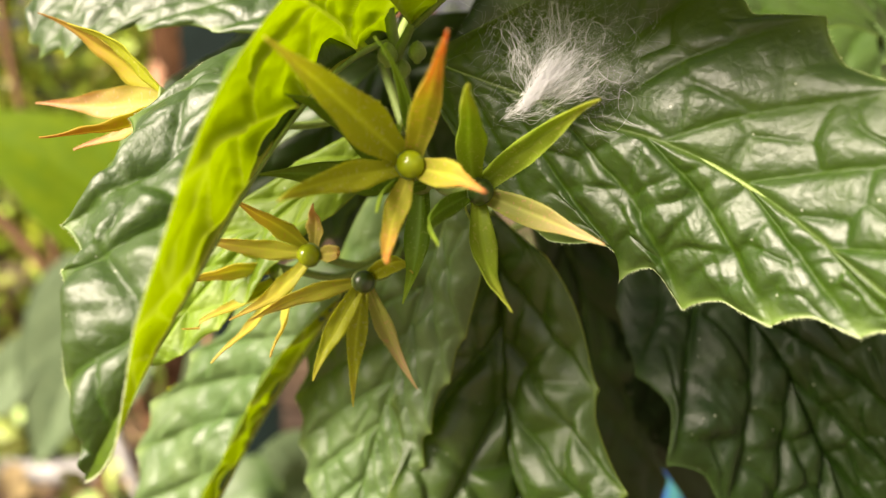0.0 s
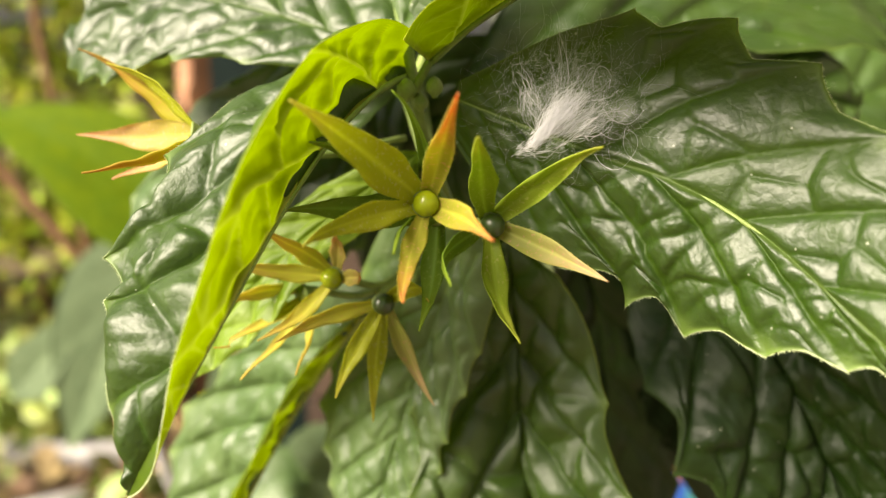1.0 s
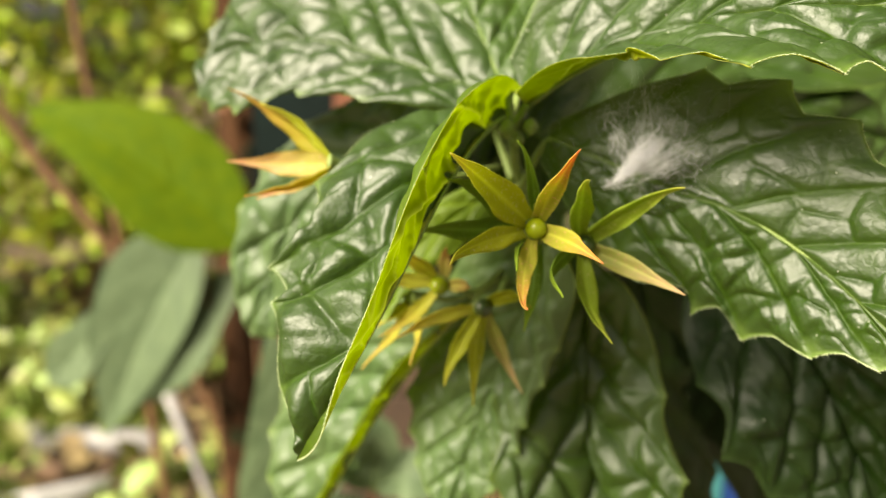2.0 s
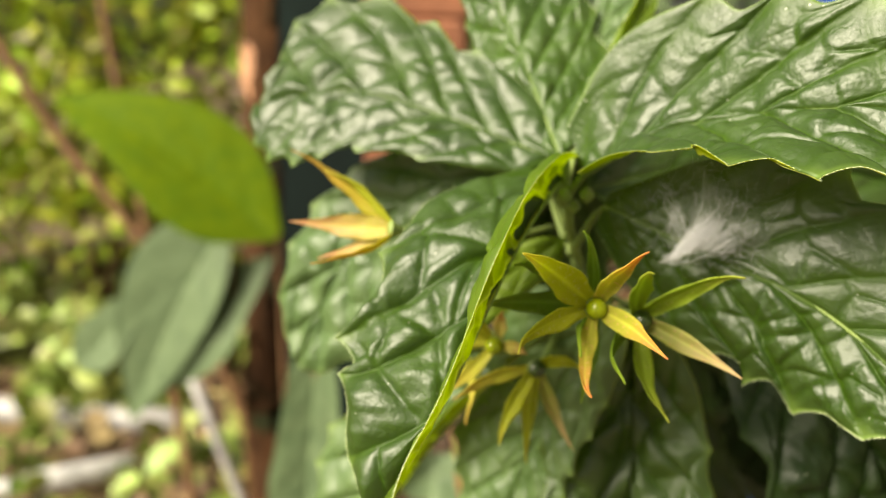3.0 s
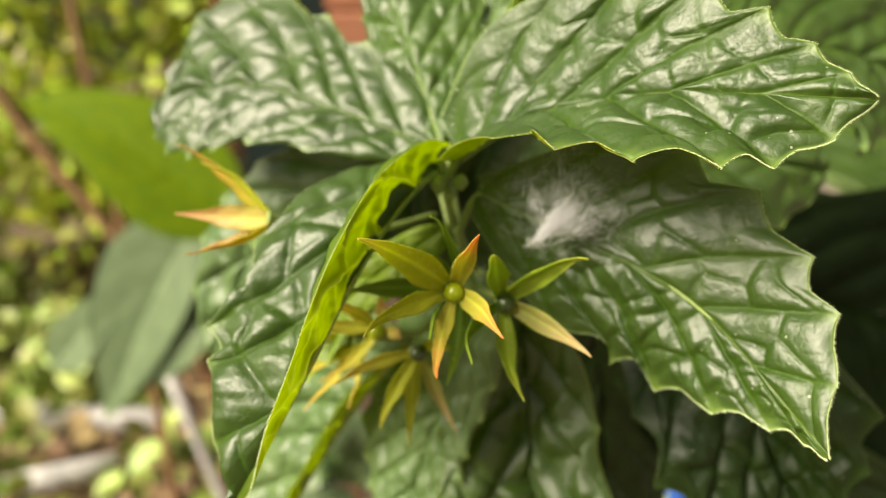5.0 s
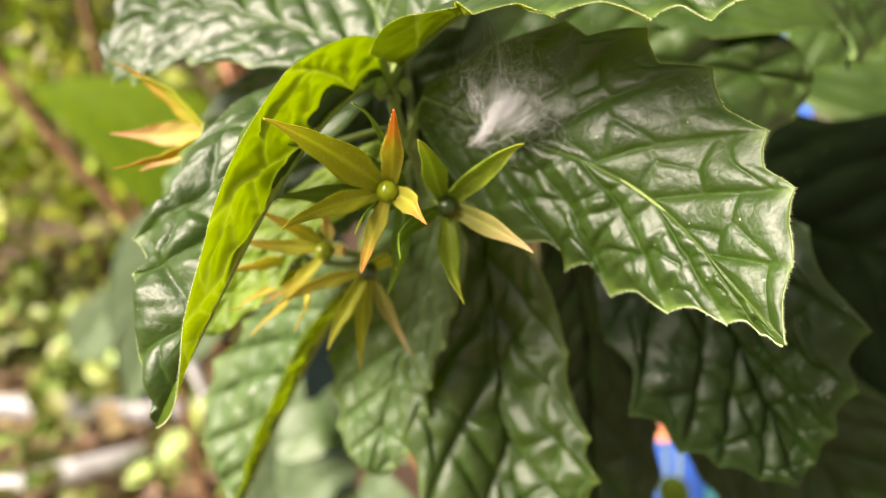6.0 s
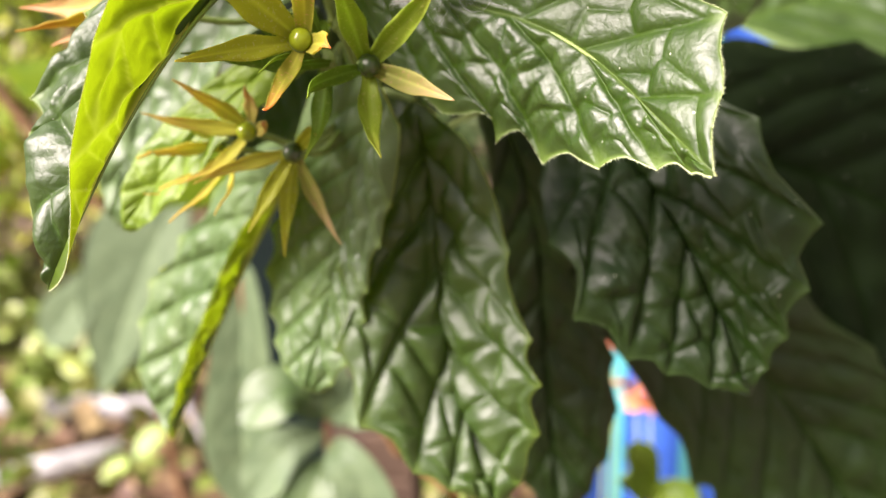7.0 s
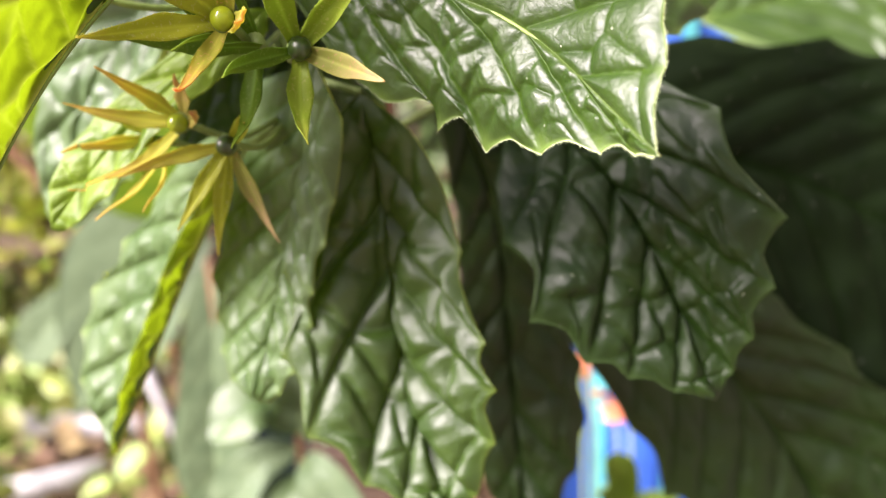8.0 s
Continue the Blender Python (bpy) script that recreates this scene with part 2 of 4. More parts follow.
def tube_data(points, r0, r1, sides=8, m=24, cap=True):
    p, _ = spline(points, m)
    t = unit(np.gradient(p, axis=0))
    ref = np.array([0.3, 0.9, 0.2]) if abs(t[0][2]) > 0.8 else np.array([0.1, 0.2, 0.97])
    a = unit(np.cross(t, ref))
    b = np.cross(t, a)
    r = np.linspace(r0, r1, m)[:, None, None]
    ang = np.linspace(0, 2 * math.pi, sides, endpoint=False)
    v = p[:, None] + r * (a[:, None] * np.cos(ang)[None, :, None] + b[:, None] * np.sin(ang)[None, :, None])
    f = [(i * sides + j, i * sides + (j + 1) % sides, (i + 1) * sides + (j + 1) % sides, (i + 1) * sides + j) for i in range(m - 1) for j in range(sides)]
    if cap:
        f += [tuple(range(sides))[::-1], tuple((m - 1) * sides + j for j in range(sides))]
    return v.reshape(-1, 3), f


def tube(name, points, r0, r1, sides=8, m=24):
    return mesh_of(name, *tube_data(points, r0, r1, sides, m))


def ball(name, centre, r, squash=1.0, rings=16, sides=24):
    v, f = [], []
    for i in range(rings + 1):
        a = math.pi * i / rings
        for j in range(sides):
            b = 2 * math.pi * j / sides
            v.append((centre[0] + r * math.sin(a) * math.cos(b), centre[1] + r * math.cos(a) * squash, centre[2] + r * math.sin(a) * math.sin(b)))
    for i in range(rings):
        for j in range(sides):
            f.append((i * sides + j, i * sides + (j + 1) % sides, (i + 1) * sides + (j + 1) % sides, (i + 1) * sides + j))
    return mesh_of(name, v, f)


def joined_bud(at, r):
    """A small egg-shaped bud with a pointed end and a short stalk."""
    v, f, sides = [], [], 12
    prof = [(0.0, -1.2), (0.35, -1.1), (0.4, -0.9), (0.85, -0.5), (1.0, 0.0), (0.8, 0.55), (0.45, 1.0), (0.0, 1.25)]
    for i in range(sides):
        a = 2 * math.pi * i / sides
        v += [(at[0] + r * q * math.cos(a), at[1] + r * q * math.sin(a), at[2] + r * k) for q, k in prof]
    m = len(prof)
    for i in range(sides):
        for j in range(m - 1):
            f.append((i * m + j, ((i + 1) % sides) * m + j, ((i + 1) % sides) * m + j + 1, i * m + j + 1))
    return mesh_of("bud", v, f)


def joined(chunks):
    v, f, o = [], [], 0
    for vv, ff in chunks:
        v.append(np.asarray(vv))
        f += [tuple(i + o for i in q) for q in ff]
        o += len(vv)
    return np.vstack(v), f


def smooth01(x):
    x = np.clip(x, 0, 1)
    return x * x * (3 - 2 * x)


def lerp2(v, u):
    """One value, or values at even steps from base to tip."""
    return v if isinstance(v, (int, float)) else np.interp(u, np.linspace(0, 1, len(v)), v)


def blade(mid, face, width, angle=(10, 10), curl=(0, 0), prof=(0.5, 0.8), teeth=7, tooth=0.16, puff=0.0028, seed=0, fine=1.0, thick=0.00035, wave=0.0012, rake=1.25, spread=0.85, cell=1.3, raised=False):
    """A leaf blade: midrib through the points mid, upper side towards face. width: the greatest half widths of its left and right half; angle: by how
    much each half rises, in degrees (one value, or base and tip); curl: how much it goes on bending towards the rim."""
    rnd, spots = np.random.RandomState(seed), np.random.RandomState(seed + 700)
    nu, nv = int(150 * fine), int(46 * fine)
    line, length = spline(mid, 400)
    tan = unit(np.gradient(line, axis=0))
    face = np.array(face, float)
    if face.ndim == 1:
        face = np.stack([face, face])
    nor = face[0] + (face[1] - face[0]) * np.linspace(0, 1, 400)[:, None]
    nor = unit(nor - tan * (nor * tan).sum(1, keepdims=True))
    rig = np.cross(tan, nor)
    u = np.linspace(0, 1, nu)[:, None]
    v = np.linspace(-1, 1, 2 * nv + 1)[None, :]
    av, right = np.abs(v), v > 0
    shapes = prof if isinstance(prof[0], tuple) else (prof, prof)
    # side veins slant towards the tip; each ends in a tooth
    u1 = u[:, 0]
    old = u1 + 0.44 * (1 - u1) * smooth01(u1 / 0.3 + 0.15)
    out = np.zeros((nu, 2 * nv + 1, 3))
    vein = np.zeros((nu, 2 * nv + 1))
    height = np.zeros((nu, 2 * nv + 1))
    net = np.zeros((nu, 2 * nv + 1))
    crease = np.zeros((nu, 2 * nv + 1))
    W = np.zeros((nu, 2 * nv + 1))
    N_all = np.zeros((nu, 2 * nv + 1, 3))
    for side in (0, 1):
        cols = slice(nv, 2 * nv + 1) if side else slice(0, nv + 1)
        x = av[:, cols]
        lift, size = (q[side] if isinstance(q, tuple) else q for q in (puff, cell))
        a, b = shapes[side] if len(shapes[side]) == 2 else (0.4, 0.8)
        peak = (a / (a + b)) ** a * (b / (a + b)) ** b
        w = (np.maximum(u, 0) ** a) * (np.maximum(1 - u, 0) ** b) / peak
        slope = rake[side] if isinstance(rake, tuple) else rake
        run_on = ((slope * width[side] / length * w + 1e-6) ** -3.0 + (0.92 * (1 - u) + 1e-6) ** -3.0) ** (-1 / 3)
        s = np.clip(u + run_on * x, 0, 1)
        rim_at = s[:, -1] if side else s[:, 0]
        if len(shapes[side]) > 2:
            stations = np.stack([np.linspace(0, 1, len(shapes[side])), np.array(shapes[side]), np.zeros(len(shapes[side]))], 1)
            curve, _ = spline([tuple(c) for c in stations], 200)
            w = np.interp(rim_at, curve[:, 0], np.maximum(curve[:, 1], 0))[:, None]
        else:
            w = np.interp(rim_at, old, w[:, 0])[:, None]
        idx = s * 399
        lo = np.clip(idx.astype(int), 0, 398)
        fr = (idx - lo)[..., None]
        P = line[lo] * (1 - fr) + line[lo + 1] * fr
        N = unit(nor[lo] * (1 - fr) + nor[lo + 1] * fr)
        R = unit(rig[lo] * (1 - fr) + rig[lo + 1] * fr)
        N_all[:, cols] = N
        even = 0.5 * (u1 + u1 + run_on[:, 0])
        knots = np.linspace(0, 1, teeth + 1) ** spread + np.concatenate([[0], rnd.uniform(-0.13, 0.13, teeth - 1) / teeth, [0]])
        knots = np.interp(even[0] + 0.04 + (0.955 - even[0]) * knots, even, u1)
        knots = np.concatenate([[min(-0.08, knots[0] - 0.1)], knots, [1.06]])
        q = np.interp(u1, knots, np.arange(len(knots)))[:, None]
        k = np.floor(q).astype(int)
        f = q - k
        deep = rnd.uniform(0.7, 1.25, len(knots) + 1)[k]
        g = f**0.62
        bite = tooth[side] if isinstance(tooth, tuple) else tooth
        notch = bite * deep * (1 - np.abs(2 * g - 1) ** 1.4) * smooth01((u - 0.02) / 0.1)
        notch = np.minimum(notch, 0.46)
        ww = width[side] * w * (1 - notch * x ** (1.0 if bite > 0.22 else 1.5))
        ang = np.radians(lerp2(angle[side], u))
        cur = np.radians(lerp2(curl[side], u)) + 1e-5
        ox = (np.sin(ang + cur * x) - np.sin(ang)) / cur * ww
        oz = (np.cos(ang) - np.cos(ang + cur * x)) / cur * ww
        sg = 1 if side else -1
        # rounded cushions between the side veins, parted by rungs of finer veins
        step = length / np.gradient(q[:, 0], u[:, 0])[:, None]
        slant = np.hypot(width[side] * np.maximum(w, 0.08), run_on * length)
        lean = width[side] * np.maximum(w, 0.08) / slant
        h = step * lean
        hm = float(np.median(h))
        mx, my = s * length, width[side] * w * x
        gap, tilt = np.full(mx.shape, 9.0), np.zeros(mx.shape)
        for kk in range(int(k.min()), int(k.max()) + 1):
            rows_k = np.where(k[:, 0] == kk)[0]
            if not len(rows_k):
                continue
            mid_u = float(np.clip(np.interp(kk + 0.5, q[:, 0], u1), 0, 1))
            wk, rk, sk = (float(np.interp(mid_u, u1, c[:, 0] + 0 * u1)) for c in (w, run_on, slant))
            hk = float(np.clip(np.interp(mid_u, u1, h[:, 0]), 0.6 * hm, 1.5 * hm))
            pts = np.stack([mx[rows_k].ravel(), my[rows_k].ravel()], 1)
            seeds, at, turn = [], 0.1 * hk, spots.choice([-1, 1])
            while at < sk + hk:
                xx = at / max(sk, 1e-4)
                j1, j2 = spots.uniform(-0.2, 0.2, 2) * hk
                off = turn * spots.uniform(0.12, 0.34) * hk
                seeds.append(((mid_u + rk * xx) * length + j1 + off, width[side] * wk * xx + j2 - off * 0.5))
                at += hk * spots.uniform(0.42, 0.9) * size
                turn = -turn if spots.uniform() < 0.75 else turn
            if len(seeds) < 2:
                continue
            sd = np.array(seeds)
            far = np.hypot(pts[:, :1] - sd[None, :, 0], pts[:, 1:] - sd[None, :, 1])
            own = far.argmin(axis=1)
            dd = np.sort(far, axis=1)
            lean_k = spots.normal(0, 0.09, (len(sd), 2))
            tilt[rows_k] = ((pts - sd[own]) * lean_k[own]).sum(1).reshape(len(rows_k), -1)
            gap[rows_k] = ((dd[:, 1] - dd[:, 0]) * 0.5).reshape(len(rows_k), -1)
        dv = np.minimum(f, 1 - f) * h + 0 * x
        dm = width[side] * w * x
        soft = 0.03 * hm
        near_side = np.minimum(dv, dm * 1.3)
        near_any = -soft * np.log(np.exp(-near_side / soft) + np.exp(-(gap + 0.12 * soft) / soft))

        def dome(d, r):
            return 1 - (1 - np.clip(d / r, 0, 1)) ** 2.4

        big = dome(near_side, 0.5 * h + 0 * x)
        small = 0.55 * dome(np.maximum(near_any, 0), 0.4 * hm) + 0.45 * dome(np.maximum(near_any, 0), 0.14 * hm)
        pucker, ripple = np.zeros_like(mx), np.zeros_like(mx)
        for _ in range(14):
            kx, ky = spots.normal(0, 1, 2) * 3.2 / hm
            pucker += 0.06 * np.sin(mx * kx + my * ky + spots.uniform(0, 6.28))
            kx, ky = spots.normal(0, 1, 2) * 8.5 / hm
            ripple += 0.018 * np.sin(mx * kx + my * ky + spots.uniform(0, 6.28))
        fade = (1 - x**9) * smooth01((1 - u) / 0.06)
        rise = lift / 0.0028 * 0.235 * np.minimum(h, 1.5 * hm) * fade * (0.42 * big + 0.62 * small + (pucker + ripple) * np.clip(dm / 0.003, 0, 1)) + lift / 0.0028 * fade * tilt * small
        rise[1:-1] = 0.25 * rise[:-2] + 0.5 * rise[1:-1] + 0.25 * rise[2:]
        rise[:, 1:-1] = 0.25 * rise[:, :-2] + 0.5 * rise[:, 1:-1] + 0.25 * rise[:, 2:]
        height[:, cols] = rise
        vein[:, cols] = np.maximum(0.3 * np.exp(-(dv / 0.0002) ** 2) * (1 - 0.6 * x), np.exp(-(dm / 0.00035) ** 2))
        crease[:, cols] = np.maximum(np.exp(-(np.minimum(dv, dm) / 0.0004) ** 2), 0.7 * np.exp(-(gap / 0.0003) ** 2)) * fade
        net[:, cols] = np.maximum(np.exp(-(dv / 0.00026) ** 2) * (1 - 0.4 * x), 0.55 * np.exp(-(gap / 0.0002) ** 2))
        out[:, cols] = P + sg * R * ox[..., None] + N * oz[..., None]
        W[:, cols] = np.clip((x - 0.975) / 0.025, 0, 1) + smooth01(1 - dv / 0.0012) * smooth01((x - 0.86) / 0.14) * 0.7
    # slow swell of the whole blade
    ph = rnd.uniform(0, 6.28, 4)
    swell = wave * (np.sin(7 * u + ph[0] + 2 * v) * av + 0.6 * np.sin(13 * u + ph[1]) * av**2)
    du = np.gradient(out, axis=0)
    dw = np.gradient(out, axis=1)
    nrm = unit(np.cross(du, dw))
    flip = np.sign((nrm * N_all).sum(-1, keepdims=True).mean())
    nrm = nrm * (1 if flip > 0 else -1)
    bad = ~np.isfinite(nrm).all(-1)
    nrm[bad] = N_all[bad]
    out = out + nrm * (height + swell)[..., None]
    under = out - nrm * (thick * (1 - 0.6 * av))[..., None]
    nw = 2 * nv + 1
    verts = np.concatenate([out.reshape(-1, 3), under.reshape(-1, 3)])
    o = nu * nw
    p0 = (np.arange(nu - 1)[:, None] * nw + np.arange(nw - 1)[None, :]).ravel()
    upper = np.stack([p0, p0 + 1, p0 + nw + 1, p0 + nw], 1)
    lower = np.stack([o + p0, o + p0 + nw, o + p0 + nw + 1, o + p0 + 1], 1)
    faces = np.stack([upper, lower], 1).reshape(-1, 4)
    n_top = len(faces)
    p0 = (np.arange(nu - 1)[:, None] * nw + np.array([0, nw - 1])[None, :]).ravel()
    faces = np.concatenate([faces, np.stack([p0, p0 + nw, o + p0 + nw, o + p0], 1)]).tolist()
    me = mesh_of("blade", verts, faces)
    mat = np.zeros(len(faces), dtype=np.int32)
    mat[1:n_top:2] = 1
    mat[n_top:] = 1
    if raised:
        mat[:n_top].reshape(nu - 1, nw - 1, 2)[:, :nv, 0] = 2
    me.polygons.foreach_set("material_index", mat)
    add_attr(me, "vein", np.concatenate([vein.ravel(), vein.ravel()]))
    add_attr(me, "crease", np.concatenate([crease.ravel(), crease.ravel()]))
    add_attr(me, "net", np.concatenate([net.ravel(), net.ravel()]))
    edge = np.clip(W, 0, 1)
    add_attr(me, "edge", np.concatenate([edge.ravel(), edge.ravel()]))
    rim = (out[:, 0], out[:, -1], nrm[:, 0], nrm[:, -1], dw[:, 0], dw[:, -1])
    return me, line, rim


def fringe(rim, size, seed):
    """Short hairs that stand out from the rim."""
    rnd = np.random.RandomState(seed)
    v, f = [], []
    for p, n, d in ((rim[0], rim[2], -rim[4]), (rim[1], rim[3], rim[5])):
        for i in range(4, len(p) - 1):
            for _ in range(4):
                k = rnd.uniform()
                at = p[i] * (1 - k) + p[i - 1] * k
                o = unit(unit(d[i]) + rnd.normal(0, 0.35, 3) + n[i] * rnd.uniform(-0.3, 0.5))
                t = unit(np.cross(o, n[i]))
                h = size * rnd.uniform(0.4, 1.1)
                r = 0.000035
                b = len(v)
                v += [at - t * r, at + t * r, at + n[i] * r * 1.5, at + o * h]
                f += [(b, b + 1, b + 3), (b + 1, b + 2, b + 3), (b + 2, b, b + 3)]
    return mesh_of("hair_fringe", np.array(v), f, False)


def leaf(plant, top, under, stalk, label, hairs=0.0, seed=0, inner=None, **kw):
    """One leaf of a plant: blade, with petiole, midrib and hairs as its parts."""
    me, line, rim = blade(seed=seed, raised=inner is not None, **kw)
    ob = part("leaf", me, [top, under, inner] if inner else [top, under], plant, label)
    if stalk:
        part("petiole", tube("petiole", [*stalk, tuple(line[3])], 0.0012, 0.0009, 8, 20), STALK, ob)
    face = np.array(kw["face"], float)
    face = face if face.ndim == 1 else face[0]
    rib = [tuple(line[i] - unit(face) * 0.0006) for i in (2, 60, 130, 200, 270, 340, 392)]
    part("midrib", tube("midrib", rib, 0.0008, 0.00015, 6, 40), STALK, ob)
    if hairs:
        h = part("hair_fringe", fringe(rim, hairs, seed + 50), HAIR, ob)
        h["kind"] = "stuff"
    return ob


def sepal_mesh(root, tip, axis, width, bow, fold=0.35, bend=(0, 0, 0), seed=0):
    """A pointed sepal from root to tip. axis: the way the calyx looks; bow: how far it first runs outwards before it comes forward."""
    rnd = np.random.RandomState(seed)
    root, tip, axis = np.array(root, float), np.array(tip, float), unit(np.array(axis, float))
    d = tip - root
    out_dir = d - axis * (d @ axis)
    c1 = root + 0.38 * d + unit(out_dir) * bow - axis * bow * 0.6
    c2 = root + 0.72 * d + unit(out_dir) * bow * 0.7 - axis * bow * 0.4 + np.array(bend)
    t = np.linspace(0, 1, 26)[:, None]
    p = (1 - t) ** 3 * root + 3 * (1 - t) ** 2 * t * c1 + 3 * (1 - t) * t**2 * c2 + t**3 * tip
    tan = unit(np.gradient(p, axis=0))
    nor = unit(axis - tan * (tan @ axis)[:, None])
    side = np.cross(tan, nor)
    w = 0.74 * width * (0.55 + 0.5 * smooth01(t / 0.3)) * (1 - smooth01((t - 0.08) / 0.95)) ** 0.95 * (1 + 0.07 * np.sin(15 * t + rnd.uniform(0, 6))) + 0.00012
    vs = np.linspace(-1, 1, 9)
    tw = rnd.uniform(-0.7, 0.7)
    lean = rnd.uniform(-0.0012, 0.0012)
    p = p + side * lean * np.sin(math.pi * t) + nor * 0.0007 * np.sin(7 * t + rnd.uniform(0, 6)) * t
    rows, att, vein = [], [], []
    for v in vs:
        lift = fold * abs(v) + 0.05 * math.sin(9 * v)
        crimp = 0.1 * np.sin(22 * t + 5 * v + seed) * abs(v)
        rows.append(p + side * w * v + nor * w * (lift + crimp + tw * v * t))
        att.append(t[:, 0])
        vein.append(np.full(26, math.exp(-(v / 0.16) ** 2) + 0.6 * math.exp(-((abs(v) - 0.95) / 0.12) ** 2)))
    top = np.stack(rows, 1)
    low = top - nor[:, None] * 0.0003
    nw, nu = 9, 26
    o = nu * nw
    f = []
    for i in range(nu - 1):
        for j in range(nw - 1):
            q = i * nw + j
            f += [(q, q + 1, q + nw + 1, q + nw), (o + q, o + q + nw, o + q + nw + 1, o + q + 1)]
        for j in (0, nw - 1):
            q = i * nw + j
            f.append((q, q + nw, o + q + nw, o + q))
    # fine hairs along both rims
    hv, hf, ha = [], [], []
    for j, sg in ((0, -1), (nw - 1, 1)):
        for i in range(2, nu - 1):
            for _ in range(4):
                k = rnd.uniform()
                at = top[i, j] * (1 - k) + top[i - 1, j] * k
                o = unit(side[i] * sg + tan[i] * rnd.uniform(0.0, 0.8) + nor[i] * rnd.normal(0, 0.3))
                q = 2 * nu * nw + len(hv)
                hv += [at - tan[i] * 0.00003, at + tan[i] * 0.00003, at + nor[i] * 0.00004, at + o * rnd.uniform(0.0002, 0.00045)]
                hf += [(q, q + 1, q + 3), (q + 1, q + 2, q + 3), (q + 2, q, q + 3)]
                ha += [t[i, 0]] * 4
    me = mesh_of("sepal", np.concatenate([top.reshape(-1, 3), low.reshape(-1, 3), np.array(hv)]), f + hf)
    al, ve = np.stack(att, 1).ravel(), np.stack(vein, 1).ravel()
    add_attr(me, "along", np.concatenate([al, al, ha]))
    add_attr(me, "vein", np.concatenate([ve, ve, np.full(len(hv), 1.6)]))
    return me


def calyx(plant, centre, axis, tips, stalk_from, berry, label, seed=0, r=0.0023):
    """A star-shaped calyx: a cup on its stalk, with each sepal and the berry as parts. tips: (place, skin, half width, bow)."""
    c, ax = np.array(centre, float), unit(np.array(axis, float))
    back = c - ax * 0.0035
    v1, f1 = tube_data([stalk_from, tuple((np.array(stalk_from) + back) / 2 + np.array([0, 0, -0.004])), tuple(back)], 0.0008, 0.0009, 8, 18)
    v2, f2 = tube_data([tuple(back), tuple(back + ax * 0.0012), tuple(c)], 0.0009, 0.0026, 14, 8)
    ob = part("calyx", mesh_of("calyx", *joined([(v1, f1), (v2, f2)])), STALK, plant, label)
    for i, (tip, skin, half, bow) in enumerate(tips):
        d = np.array(tip) - c
        o = unit(d - ax * (d @ ax))
        part("sepal", sepal_mesh(c + o * 0.0016 - ax * 0.0008, tip, ax, half, bow, seed=seed * 10 + i), skin, ob)
    if berry:
        me = ball("berry", tuple(c + ax * 0.0008), r)
        add_attr(me, "vein", np.zeros(len(me.vertices)))
        add_attr(me, "edge", np.zeros(len(me.vertices)))
        part("berry", me, berry, ob, "round glossy green berry")
    return ob


# ---- ground ----
def ground():
    n = 90
    g = np.linspace(-1, 1, n)
    x, y = np.meshgrid(40 * np.sign(g) * np.abs(g) ** 2.2, 40 * np.sign(g) * np.abs(g) ** 2.2 + 2)
    z = GROUND + np.array([[0.02 * noise.noise(Vector((a * 3, b * 3, 0))) for a, b in zip(r, s)] for r, s in zip(x, y)])
    f = [(i * n + j, i * n + j + 1, (i + 1) * n + j + 1, (i + 1) * n + j) for i in range(n - 1) for j in range(n - 1)]
    ob = new("ground", mesh_of("ground", np.stack([x, y, z], -1).reshape(-1, 3), f))
    ob.data.materials.append(SOIL)
    tagged(ob, "brown garden soil strewn with dry litter", "ground", kind="structure")


ground()


def small_leaf(at, d, n, length, w):
    """A small folded leaf of eight faces."""
    at, d, n = np.array(at), unit(np.array(d)), np.array(n)
    n = unit(n - d * (n @ d))
    s = np.cross(d, n)
    v = [at]
    for k, ww, up in ((0.3, 0.85, 0.0), (0.65, 0.9, 0.03)):
        c = at + d * length * k + n * length * up
        v += [c - s * w * ww + n * w * 0.25, c, c + s * w * ww + n * w * 0.25]
    v.append(at + d * length - n * length * 0.08)
    return np.array(v), [(0, 2, 1), (0, 3, 2), (1, 2, 5, 4), (2, 3, 6, 5), (4, 5, 7), (5, 6, 7)]


def clump(rnd, count, box, length, up=0.5):
    """Loose leaves scattered through a box: centre and half sizes."""
    c, h = np.array(box[0]), np.array(box[1])
    out = []
    for _ in range(count):
        p = rnd.normal(0, 0.45, 3)
        d = rnd.normal(0, 1, 3) + np.array([0, 0, 0.1])
        n = rnd.normal(0, 0.6, 3) + np.array([0, -0.2, up])
        k = rnd.uniform(0.6, 1.3) * length
        out.append(small_leaf(c + p * h, d, n, k, k * 0.28))
    return out


def litter():
    rnd = np.random.RandomState(3)
    out = []
    for _ in range(2600):
        y = rnd.uniform(1.0, 5.0)
        x = -0.55 * y + rnd.uniform(-1.3, 1.6)
        out.append(small_leaf((x, y, GROUND + rnd.uniform(0.005, 0.05)), (*rnd.normal(0, 1, 2), rnd.normal(0, 0.2)), (rnd.normal(0, 0.3), rnd.normal(0, 0.3), 1), rnd.uniform(0.07, 0.16), rnd.uniform(0.02, 0.05)))
    ob = new("leaf_litter", mesh_of("leaf_litter", *joined(out)))
    ob.data.materials.append(LITTER)
    tagged(ob, "dry brown fallen leaves on the soil", "leaf litter", kind="stuff")


litter()


